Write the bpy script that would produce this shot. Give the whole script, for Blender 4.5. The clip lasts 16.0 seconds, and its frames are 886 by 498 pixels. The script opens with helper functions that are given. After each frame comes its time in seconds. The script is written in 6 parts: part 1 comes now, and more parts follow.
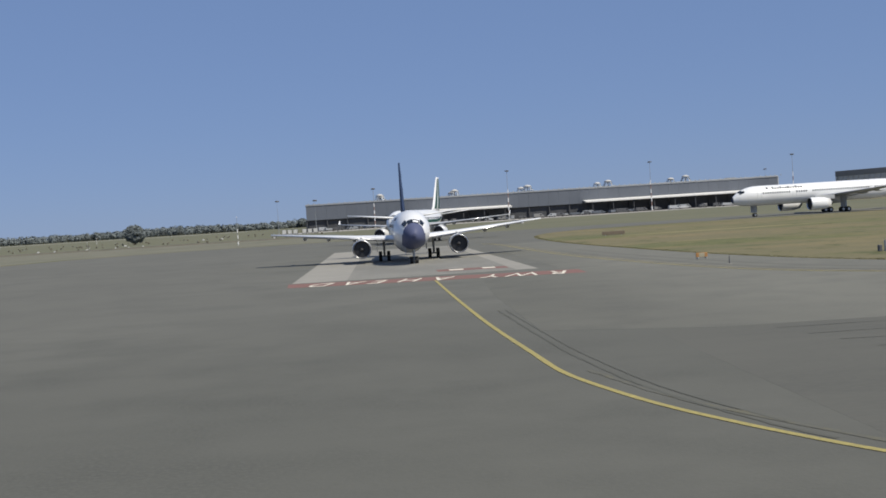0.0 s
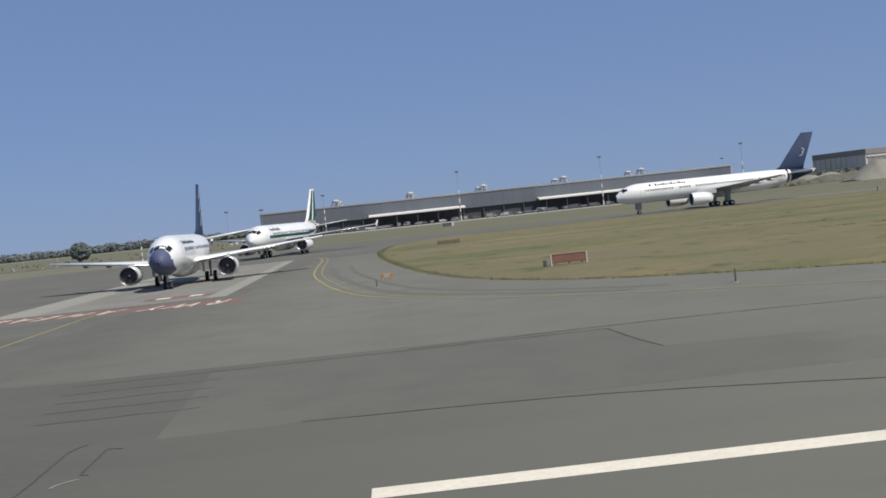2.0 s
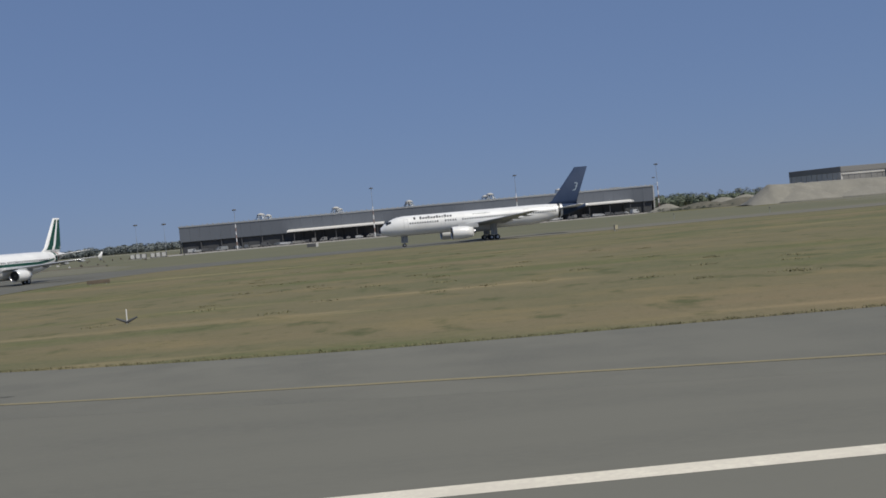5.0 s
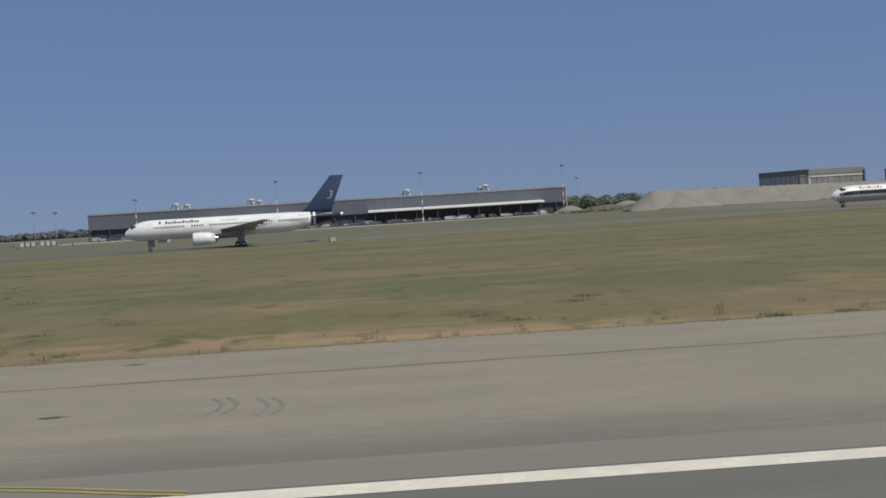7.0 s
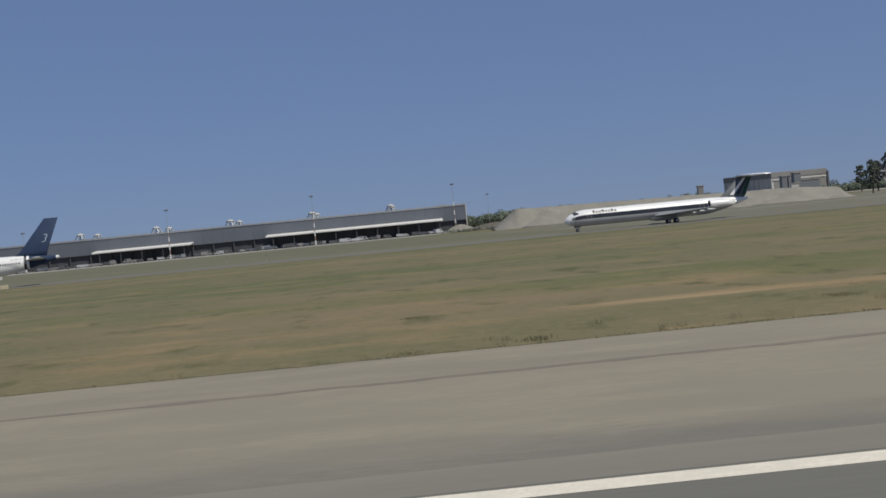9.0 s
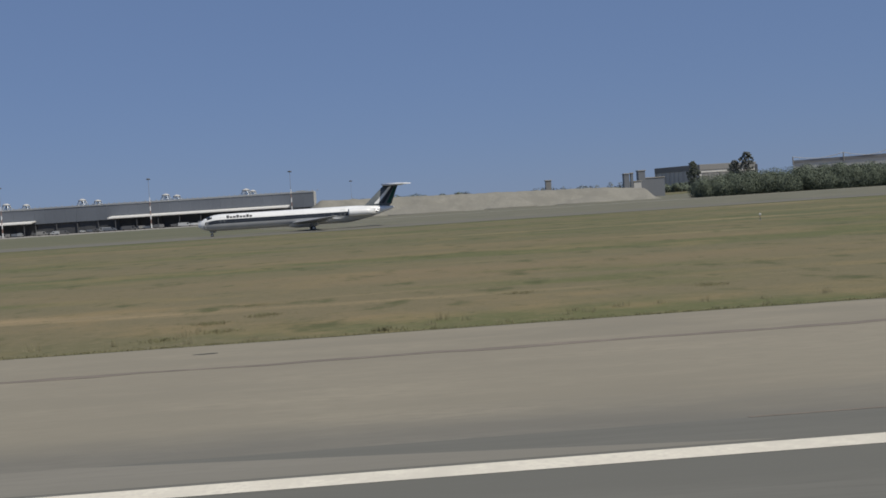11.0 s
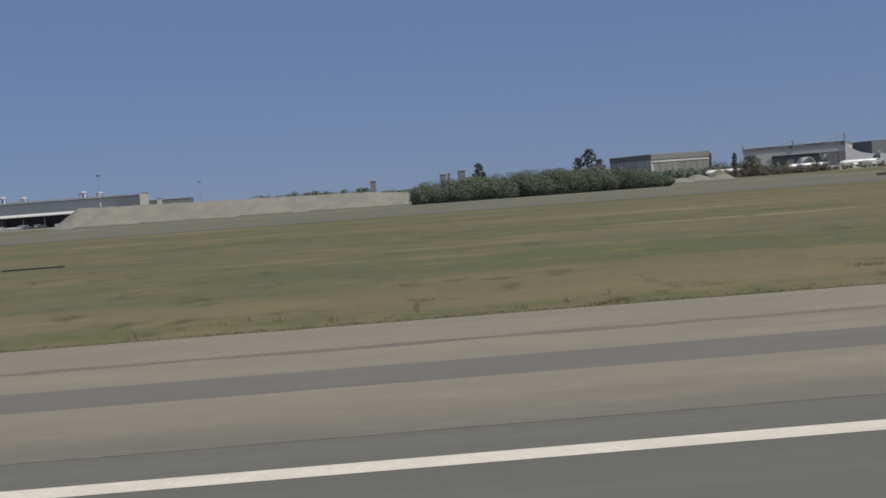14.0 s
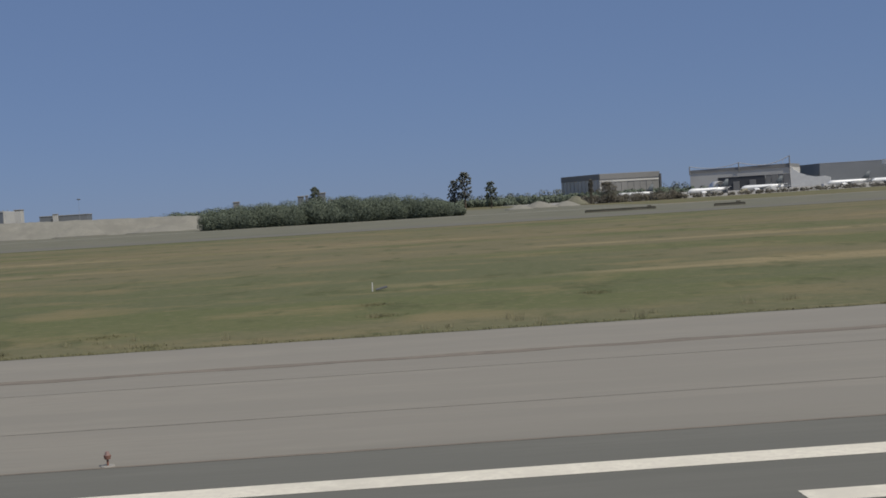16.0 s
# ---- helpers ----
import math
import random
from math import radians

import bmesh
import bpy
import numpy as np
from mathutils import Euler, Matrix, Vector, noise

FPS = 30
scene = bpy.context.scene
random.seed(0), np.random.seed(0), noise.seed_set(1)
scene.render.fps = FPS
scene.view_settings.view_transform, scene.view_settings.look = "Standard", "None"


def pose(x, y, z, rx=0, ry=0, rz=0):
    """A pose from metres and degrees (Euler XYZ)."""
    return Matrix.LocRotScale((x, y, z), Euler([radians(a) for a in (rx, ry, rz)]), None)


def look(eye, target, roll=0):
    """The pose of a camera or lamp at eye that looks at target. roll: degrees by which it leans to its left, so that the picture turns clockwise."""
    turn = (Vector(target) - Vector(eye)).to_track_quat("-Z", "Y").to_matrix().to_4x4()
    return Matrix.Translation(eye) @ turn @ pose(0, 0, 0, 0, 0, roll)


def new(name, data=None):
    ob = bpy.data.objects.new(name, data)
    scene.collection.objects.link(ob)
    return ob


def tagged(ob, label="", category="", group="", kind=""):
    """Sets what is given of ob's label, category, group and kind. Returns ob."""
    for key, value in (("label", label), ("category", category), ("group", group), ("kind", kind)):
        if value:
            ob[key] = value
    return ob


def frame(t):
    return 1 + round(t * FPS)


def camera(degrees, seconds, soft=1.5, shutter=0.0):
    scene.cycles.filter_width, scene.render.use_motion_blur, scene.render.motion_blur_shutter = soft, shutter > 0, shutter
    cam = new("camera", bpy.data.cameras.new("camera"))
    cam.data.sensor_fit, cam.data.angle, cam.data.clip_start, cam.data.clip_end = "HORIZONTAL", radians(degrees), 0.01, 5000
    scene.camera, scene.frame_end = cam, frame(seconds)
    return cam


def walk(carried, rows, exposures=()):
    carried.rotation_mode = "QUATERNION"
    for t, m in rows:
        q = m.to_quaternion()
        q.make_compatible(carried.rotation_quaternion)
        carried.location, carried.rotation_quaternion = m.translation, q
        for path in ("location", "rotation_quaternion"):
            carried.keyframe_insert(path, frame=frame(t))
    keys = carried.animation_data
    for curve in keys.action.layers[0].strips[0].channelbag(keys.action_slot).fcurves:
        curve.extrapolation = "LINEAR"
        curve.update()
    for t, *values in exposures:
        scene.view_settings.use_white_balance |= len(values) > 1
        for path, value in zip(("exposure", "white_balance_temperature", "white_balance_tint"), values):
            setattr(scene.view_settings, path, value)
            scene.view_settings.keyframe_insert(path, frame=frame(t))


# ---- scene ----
# x runs along the runway, y away from it to the apron, z up; the path lies at about y = 0
cam = camera(42.0, 16.0, soft=1.7)

#       t      x       y      yaw    pitch  lean
ROWS = [
    (0.0, -124.12, 0.63, -1.94, -1.62, 3.62),
    (0.5, -119.34, 0.42, -2.12, -2.33, 3.64),
    (1.0, -113.93, 0.23, -2.52, -2.20, 4.78),
    (1.5, -108.03, 0.06, -2.52, -1.69, 6.07),
    (2.0, -101.58, -0.05, -2.21, -1.69, 6.03),
    (2.5, -94.66, -0.13, -1.74, -1.00, 6.02),
    (3.0, -87.13, -0.18, -1.64, -0.64, 6.28),
    (3.5, -79.34, -0.16, -1.66, -0.98, 6.18),
    (4.0, -70.67, -0.17, -2.17, -0.61, 6.34),
    (4.5, -61.83, -0.24, -2.05, -1.10, 5.55),
    (5.2, -47.30, -0.19, -2.06, -1.29, 4.99),
    (5.8, -33.60, -0.15, -2.07, -1.45, 4.50),
    (6.4, -18.00, -0.11, -2.08, -1.61, 4.02),
    (7.0, 0.00, -0.06, -2.09, -1.78, 3.53),
    (7.5, 13.94, 0.18, -1.94, -1.13, 5.81),
    (8.0, 28.51, 0.26, -1.75, -1.12, 5.39),
    (8.5, 43.67, 0.24, -1.73, -1.16, 5.17),
    (9.0, 59.47, 0.22, -2.03, -1.16, 5.47),
    (9.5, 75.90, 0.10, -2.51, -2.10, 4.22),
    (10.0, 94.40, 0.04, -2.76, -2.17, 4.03),
    (10.5, 113.90, -0.02, -3.01, -2.24, 3.85),
    (11.0, 133.50, -0.08, -3.26, -2.31, 3.67),
    (11.5, 153.10, -0.14, -3.50, -2.38, 3.48),
    (12.0, 172.64, -0.20, -3.75, -2.45, 3.30),
    (12.5, 191.31, -0.10, -3.06, -2.38, 5.88),
    (13.0, 210.10, -0.09, -2.89, -2.40, 4.55),
    (13.5, 228.57, -0.07, -2.57, -2.18, 3.71),
    (14.0, 246.82, -0.10, -2.12, -2.86, 4.22),
    (14.5, 265.15, -0.09, -1.73, -2.99, 3.26),
    (15.0, 283.85, -0.01, -1.79, -2.23, 3.92),
    (15.5, 303.50, 0.01, -1.96, -2.60, 3.32),
    (16.0, 322.46, 0.08, -2.39, -2.18, 3.44),
]
EYE_Z = 4.23


def row_pose(x, y, yaw, pitch, lean):
    a, b = radians(yaw), radians(pitch)
    ahead = Vector((-math.sin(a) * math.cos(b), math.cos(a) * math.cos(b), math.sin(b)))
    eye = Vector((x, y, EYE_Z))
    return look(eye, eye + ahead, -lean)


walk(cam, [(t, row_pose(*r)) for t, *r in ROWS], [(0.0, 0.33), (0.5, 0.37), (1.0, 0.38), (1.6, 0.38), (2.0, 0.31), (2.4, 0.10), (4.5, -0.03), (8.0, -0.04), (13.5, -0.06), (16.0, -0.10)])

# ---- light ----
SUN_ELEVATION, SUN_FROM = 52.0, (0.75, -0.65)
world = bpy.data.worlds.new("sky")
scene.world = world
world.use_nodes = True
wn = world.node_tree
sky = wn.nodes.new("ShaderNodeTexSky")
sky.sky_type, sky.sun_disc = "NISHITA", False
sky.sun_elevation = radians(SUN_ELEVATION)
sky.sun_rotation = math.atan2(SUN_FROM[0], SUN_FROM[1])
sky.altitude, sky.air_density, sky.dust_density, sky.ozone_density = 1500.0, 1.0, 0.1, 6.0
haze = wn.nodes.new("ShaderNodeGamma")
haze.inputs["Gamma"].default_value = 0.40
tint = wn.nodes.new("ShaderNodeMix")
tint.data_type, tint.blend_type = "RGBA", "MULTIPLY"
tint.inputs["Factor"].default_value = 1.0
tint.inputs["B"].default_value = (0.735, 0.918, 1.380, 1)
wn.links.new(sky.outputs["Color"], haze.inputs["Color"])
wn.links.new(haze.outputs["Color"], tint.inputs["A"])
wn.nodes["Background"].inputs["Strength"].default_value = 0.14
veil = wn.nodes.new("ShaderNodeMix")
veil.data_type = "RGBA"
veil.inputs["Factor"].default_value = 0.28
veil.inputs["B"].default_value = (1.03, 1.60, 2.78, 1)
wn.links.new(tint.outputs["Result"], veil.inputs["A"])
wn.links.new(veil.outputs["Result"], wn.nodes["Background"].inputs["Color"])

sun_data = bpy.data.lights.new("sun", "SUN")
sun_data.energy, sun_data.angle, sun_data.color = 3.9, radians(0.6), (1.0, 0.945, 0.83)
sun = new("sun", sun_data)
sd = Vector((*SUN_FROM, 0)).normalized() * math.cos(radians(SUN_ELEVATION))
sun.matrix_world = look((0, 0, 200), Vector((0, 0, 200)) - Vector((sd.x, sd.y, math.sin(radians(SUN_ELEVATION)))))


# ---- materials ----
def mat(name, a, b=None, rough=0.7, metal=0.0, scale=1.0, fine=12.0, bump=0.0, bump_scale=40.0, coat=0.0, stretch=(1, 1, 1), spread=0.0):
    """Two colours mixed by noise at two scales, with fine relief."""
    m = bpy.data.materials.new(name)
    m.use_nodes = True
    t = m.node_tree
    p = t.nodes["Principled BSDF"]
    b = b or tuple(c * 0.82 for c in a)
    geo = t.nodes.new("ShaderNodeNewGeometry")
    mp = t.nodes.new("ShaderNodeMapping")
    mp.inputs["Scale"].default_value = stretch
    t.links.new(geo.outputs["Position"], mp.inputs["Vector"])
    n1, n2 = t.nodes.new("ShaderNodeTexNoise"), t.nodes.new("ShaderNodeTexNoise")
    for n, s, d in ((n1, scale, 5.0), (n2, fine, 4.0)):
        n.inputs["Scale"].default_value, n.inputs["Detail"].default_value = s, d
        t.links.new(mp.outputs["Vector"], n.inputs["Vector"])
    add = t.nodes.new("ShaderNodeMath")
    add.operation = "MULTIPLY_ADD"
    t.links.new(n2.outputs["Fac"], add.inputs[0])
    add.inputs[1].default_value = 0.45
    t.links.new(n1.outputs["Fac"], add.inputs[2])
    ramp = t.nodes.new("ShaderNodeMapRange")
    ramp.inputs["From Min"].default_value, ramp.inputs["From Max"].default_value = 0.50, 0.95
    t.links.new(add.outputs[0], ramp.inputs["Value"])
    mix = t.nodes.new("ShaderNodeMix")
    mix.data_type = "RGBA"
    mix.inputs["A"].default_value, mix.inputs["B"].default_value = (*a, 1), (*b, 1)
    t.links.new(ramp.outputs["Result"], mix.inputs["Factor"])
    out = mix.outputs["Result"]
    if spread:
        info = t.nodes.new("ShaderNodeObjectInfo")
        hsv = t.nodes.new("ShaderNodeHueSaturation")
        mr = t.nodes.new("ShaderNodeMapRange")
        mr.inputs["To Min"].default_value, mr.inputs["To Max"].default_value = 1 - spread, 1 + spread
        t.links.new(info.outputs["Random"], mr.inputs["Value"])
        t.links.new(mr.outputs["Result"], hsv.inputs["Value"])
        t.links.new(out, hsv.inputs["Color"])
        out = hsv.outputs["Color"]
    t.links.new(out, p.inputs["Base Color"])
    p.inputs["Roughness"].default_value, p.inputs["Metallic"].default_value = rough, metal
    p.inputs["Coat Weight"].default_value = coat
    if bump:
        n3 = t.nodes.new("ShaderNodeTexNoise")
        n3.inputs["Scale"].default_value = bump_scale
        t.links.new(mp.outputs["Vector"], n3.inputs["Vector"])
        bp = t.nodes.new("ShaderNodeBump")
        bp.inputs["Strength"].default_value, bp.inputs["Distance"].default_value = bump, 0.02
        t.links.new(n3.outputs["Fac"], bp.inputs["Height"])
        t.links.new(bp.outputs["Normal"], p.inputs["Normal"])
    return m


def ground_mat(name, colours, scales, rough=0.95, stretch=(1, 1, 1), bump=0.3, worn=()):
    """Colours laid over one another by large, middle and fine noise; worn: (from, to, colour, axis) of each margin of another tone."""
    m = bpy.data.materials.new(name)
    m.use_nodes = True
    t = m.node_tree
    p = t.nodes["Principled BSDF"]
    p.inputs["Roughness"].default_value = rough
    p.inputs["Specular IOR Level"].default_value = 0.25
    geo = t.nodes.new("ShaderNodeNewGeometry")
    mp = t.nodes.new("ShaderNodeMapping")
    mp.inputs["Scale"].default_value = stretch
    t.links.new(geo.outputs["Position"], mp.inputs["Vector"])
    last = None
    for k, (c, s) in enumerate(zip(colours, scales)):
        if last is None:
            rgb = t.nodes.new("ShaderNodeRGB")
            rgb.outputs[0].default_value = (*c, 1)
            last = rgb.outputs[0]
            continue
        n = t.nodes.new("ShaderNodeTexNoise")
        n.inputs["Scale"].default_value, n.inputs["Detail"].default_value, n.inputs["Roughness"].default_value = s, 6.0, 0.62
        t.links.new(mp.outputs["Vector"], n.inputs["Vector"])
        r = t.nodes.new("ShaderNodeMapRange")
        r.inputs["From Min"].default_value, r.inputs["From Max"].default_value = 0.44, 0.66
        t.links.new(n.outputs["Fac"], r.inputs["Value"])
        mix = t.nodes.new("ShaderNodeMix")
        mix.data_type = "RGBA"
        mix.inputs["B"].default_value = (*c, 1)
        t.links.new(r.outputs["Result"], mix.inputs["Factor"])
        t.links.new(last, mix.inputs["A"])
        last = mix.outputs["Result"]
        if k == len(colours) - 1:
            bp = t.nodes.new("ShaderNodeBump")
            bp.inputs["Strength"].default_value, bp.inputs["Distance"].default_value = bump, 0.03
            t.links.new(n.outputs["Fac"], bp.inputs["Height"])
            t.links.new(bp.outputs["Normal"], p.inputs["Normal"])
    for y0, y1, c, axis in worn:
        sep = t.nodes.new("ShaderNodeSeparateXYZ")
        t.links.new(geo.outputs["Position"], sep.inputs["Vector"])
        n = t.nodes.new("ShaderNodeTexNoise")
        n.inputs["Scale"].default_value, n.inputs["Detail"].default_value = 0.5, 4.0
        t.links.new(mp.outputs["Vector"], n.inputs["Vector"])
        wob = t.nodes.new("ShaderNodeMath")
        wob.operation = "MULTIPLY_ADD"
        wob.inputs[1].default_value = 4.0
        t.links.new(n.outputs["Fac"], wob.inputs[0])
        t.links.new(sep.outputs[axis], wob.inputs[2])
        r = t.nodes.new("ShaderNodeMapRange")
        r.interpolation_type = "SMOOTHSTEP"
        r.inputs["From Min"].default_value, r.inputs["From Max"].default_value = y0 + 2.0, y1 + 2.0
        r.inputs["To Min"].default_value, r.inputs["To Max"].default_value = 1.0, 0.0
        t.links.new(wob.outputs[0], r.inputs["Value"])
        mix = t.nodes.new("ShaderNodeMix")
        mix.data_type, mix.blend_type = "RGBA", "MULTIPLY"
        mix.inputs["B"].default_value = (*(u / v for u, v in zip(c, colours[0])), 1)
        t.links.new(r.outputs["Result"], mix.inputs["Factor"])
        t.links.new(last, mix.inputs["A"])
        last = mix.outputs["Result"]
    t.links.new(last, p.inputs["Base Color"])
    return m


def grass_mat():
    """Dry meadow: tan and green patches, pale straw streaks, darker tufts and fine stalks."""
    m = bpy.data.materials.new("dry_grass")
    m.use_nodes = True
    t = m.node_tree
    p = t.nodes["Principled BSDF"]
    p.inputs["Roughness"].default_value = 0.95
    p.inputs["Specular IOR Level"].default_value = 0.15
    geo = t.nodes.new("ShaderNodeNewGeometry")
    rgb = t.nodes.new("ShaderNodeRGB")
    rgb.outputs[0].default_value = (0.176, 0.158, 0.094, 1)
    last = rgb.outputs[0]
    #          colour                   scale  stretch        from   to    strength
    layers = [((0.122, 0.131, 0.068), 0.016, (0.45, 1.5, 1), 0.45, 0.58, 0.9),
              ((0.230, 0.182, 0.110), 0.024, (0.30, 1.3, 1), 0.51, 0.62, 0.7),
              ((0.124, 0.136, 0.060), 0.055, (0.4, 1.0, 1), 0.52, 0.61, 0.8),
              ((0.320, 0.258, 0.150), 0.080, (0.14, 1.0, 1), 0.60, 0.67, 0.75),
              ((0.232, 0.190, 0.104), 0.22, (0.5, 0.7, 1), 0.52, 0.65, 0.7),
              ((0.090, 0.099, 0.046), 0.40, (0.8, 0.45, 1), 0.56, 0.68, 0.9),
              ((0.236, 0.200, 0.122), 2.4, (0.6, 0.8, 1), 0.50, 0.74, 0.5),
              ((0.088, 0.094, 0.048), 1.6, (0.8, 0.8, 1), 0.58, 0.72, 0.65),
              ((0.084, 0.088, 0.045), 7.0, (1, 1, 1), 0.54, 0.72, 0.5)]
    for k, (c, s, st, lo, hi, amount) in enumerate(layers):
        mp = t.nodes.new("ShaderNodeMapping")
        mp.inputs["Scale"].default_value = st
        mp.inputs["Location"].default_value = (13.7 * k, 5.3 * k, 0)
        t.links.new(geo.outputs["Position"], mp.inputs["Vector"])
        n = t.nodes.new("ShaderNodeTexNoise")
        n.inputs["Scale"].default_value, n.inputs["Detail"].default_value, n.inputs["Roughness"].default_value = s, 5.0, 0.6
        t.links.new(mp.outputs["Vector"], n.inputs["Vector"])
        r = t.nodes.new("ShaderNodeMapRange")
        r.inputs["From Min"].default_value, r.inputs["From Max"].default_value, r.inputs["To Max"].default_value = lo, hi, amount
        t.links.new(n.outputs["Fac"], r.inputs["Value"])
        mix = t.nodes.new("ShaderNodeMix")
        mix.data_type = "RGBA"
        mix.inputs["B"].default_value = (*c, 1)
        t.links.new(r.outputs["Result"], mix.inputs["Factor"])
        t.links.new(last, mix.inputs["A"])
        last = mix.outputs["Result"]
    sep = t.nodes.new("ShaderNodeSeparateXYZ")
    t.links.new(geo.outputs["Position"], sep.inputs["Vector"])
    wide = t.nodes.new("ShaderNodeTexNoise")
    wide.inputs["Scale"].default_value, wide.inputs["Detail"].default_value = 0.02, 4.0
    t.links.new(geo.outputs["Position"], wide.inputs["Vector"])
    edge = t.nodes.new("ShaderNodeMath")
    edge.operation = "MULTIPLY_ADD"
    edge.inputs[1].default_value = 90.0
    t.links.new(wide.outputs["Fac"], edge.inputs[0])
    t.links.new(sep.outputs["Y"], edge.inputs[2])
    verge = t.nodes.new("ShaderNodeMapRange")
    verge.interpolation_type = "SMOOTHSTEP"
    verge.inputs["From Min"].default_value, verge.inputs["From Max"].default_value = 88.0, 124.0
    verge.inputs["To Min"].default_value, verge.inputs["To Max"].default_value = 0.6, 0.0
    t.links.new(edge.outputs[0], verge.inputs["Value"])
    tan = t.nodes.new("ShaderNodeMix")
    tan.data_type, tan.blend_type = "RGBA", "MULTIPLY"
    tan.inputs["B"].default_value = (1.42, 1.20, 1.26, 1)
    reach = None
    for x0, x1, v0, v1 in ((-45.0, 0.0, 0.0, 1.0), (80.0, 170.0, 1.0, 0.0)):
        along = t.nodes.new("ShaderNodeMapRange")
        along.inputs["From Min"].default_value, along.inputs["From Max"].default_value = x0, x1
        along.inputs["To Min"].default_value, along.inputs["To Max"].default_value = v0, v1
        t.links.new(sep.outputs["X"], along.inputs["Value"])
        times = t.nodes.new("ShaderNodeMath")
        times.operation = "MULTIPLY"
        t.links.new(along.outputs["Result"], times.inputs[0])
        t.links.new(reach or verge.outputs["Result"], times.inputs[1])
        reach = times.outputs[0]
    t.links.new(reach, tan.inputs["Factor"])
    t.links.new(last, tan.inputs["A"])
    last = tan.outputs["Result"]
    bp = t.nodes.new("ShaderNodeBump")
    bp.inputs["Strength"].default_value, bp.inputs["Distance"].default_value = 0.35, 0.04
    t.links.new(n.outputs["Fac"], bp.inputs["Height"])
    t.links.new(bp.outputs["Normal"], p.inputs["Normal"])
    dull = t.nodes.new("ShaderNodeHueSaturation")
    dull.inputs["Saturation"].default_value, dull.inputs["Value"].default_value = 1.04, 0.90
    t.links.new(last, dull.inputs["Color"])
    t.links.new(dull.outputs["Color"], p.inputs["Base Color"])
    return m


M_GRASS = grass_mat()
M_ASPHALT = ground_mat("asphalt", [(0.122, 0.121, 0.104), (0.142, 0.140, 0.120), (0.103, 0.103, 0.089), (0.130, 0.128, 0.110)], [0, 0.035, 0.16, 9.0], worn=[(30.0, 62.0, (0.101, 0.101, 0.087), "Y")])
M_OLD_ASPHALT = ground_mat("old_asphalt", [(0.148, 0.146, 0.122), (0.168, 0.164, 0.138), (0.130, 0.129, 0.110), (0.155, 0.152, 0.128)], [0, 0.05, 0.25, 9.0], stretch=(0.3, 1, 1), worn=[(-110.0, -84.0, (0.104, 0.103, 0.088), "X")])
M_STAINED = ground_mat("tyre_stained_concrete", [(0.205, 0.198, 0.175), (0.175, 0.170, 0.150), (0.235, 0.226, 0.199), (0.190, 0.184, 0.162)], [0, 0.07, 0.4, 6.0], stretch=(1, 0.3, 1))
M_DRY = ground_mat("dry_grey_field", [(0.136, 0.135, 0.084), (0.110, 0.116, 0.069), (0.162, 0.152, 0.098), (0.122, 0.122, 0.078)], [0, 0.018, 0.07, 0.5], stretch=(0.5, 1, 1))
M_DUSTY = ground_mat("dusty_taxiway_asphalt", [(0.152, 0.145, 0.118), (0.134, 0.128, 0.105), (0.172, 0.163, 0.132), (0.145, 0.138, 0.112)], [0, 0.05, 0.3, 6.0], stretch=(0.15, 1, 1))
M_JOINT = ground_mat("shallow_joint", [(0.205, 0.190, 0.161), (0.185, 0.172, 0.147), (0.225, 0.208, 0.175), (0.170, 0.158, 0.135)], [0, 0.2, 0.8, 5.0])
M_EDGE_DARK = ground_mat("dark_edge_ground", [(0.085, 0.088, 0.052), (0.105, 0.104, 0.062), (0.075, 0.078, 0.046), (0.095, 0.096, 0.056)], [0, 0.1, 0.4, 2.0])
M_ASPHALT_PALE = ground_mat("pale_worn_asphalt", [(0.147, 0.145, 0.122), (0.170, 0.167, 0.140), (0.127, 0.126, 0.108), (0.154, 0.151, 0.128)], [0, 0.04, 0.3, 9.0], worn=[(-119.0, -106.0, (0.116, 0.115, 0.097), "X")])
M_RUNWAY = ground_mat("runway_asphalt", [(0.142, 0.139, 0.12), (0.126, 0.124, 0.107), (0.16, 0.155, 0.134), (0.137, 0.134, 0.116)], [0, 0.12, 0.5, 9.0], stretch=(0.06, 1, 1))
M_SHOULDER = ground_mat("shoulder_asphalt", [(0.250, 0.225, 0.172), (0.220, 0.199, 0.154), (0.276, 0.246, 0.187), (0.234, 0.210, 0.161)], [0, 0.09, 0.55, 5.0], stretch=(0.28, 1, 1), worn=[(20.0, 24.5, (0.175, 0.165, 0.138), "Y"), (-32.0, -12.0, (0.180, 0.172, 0.143), "X")])
M_STRIP = ground_mat("dark_asphalt", [(0.244, 0.225, 0.188), (0.222, 0.205, 0.172), (0.270, 0.245, 0.204), (0.240, 0.221, 0.185)], [0, 0.2, 0.8, 8.0], stretch=(0.2, 1, 1), worn=[(258.0, 269.0, (0.166, 0.159, 0.139), "X")])
M_TAXI = ground_mat("taxiway_asphalt", [(0.205, 0.192, 0.160), (0.18, 0.169, 0.142), (0.23, 0.214, 0.178), (0.2, 0.187, 0.156)], [0, 0.06, 0.3, 6.0], stretch=(0.15, 1, 1), worn=[(-30.0, -12.0, (0.150, 0.146, 0.123), "X")])
M_SEAM = ground_mat("tarred_seam", [(0.182, 0.157, 0.128), (0.205, 0.176, 0.142), (0.228, 0.195, 0.157), (0.155, 0.134, 0.110)], [0, 0.15, 0.9, 5.0], stretch=(0.3, 1, 1))
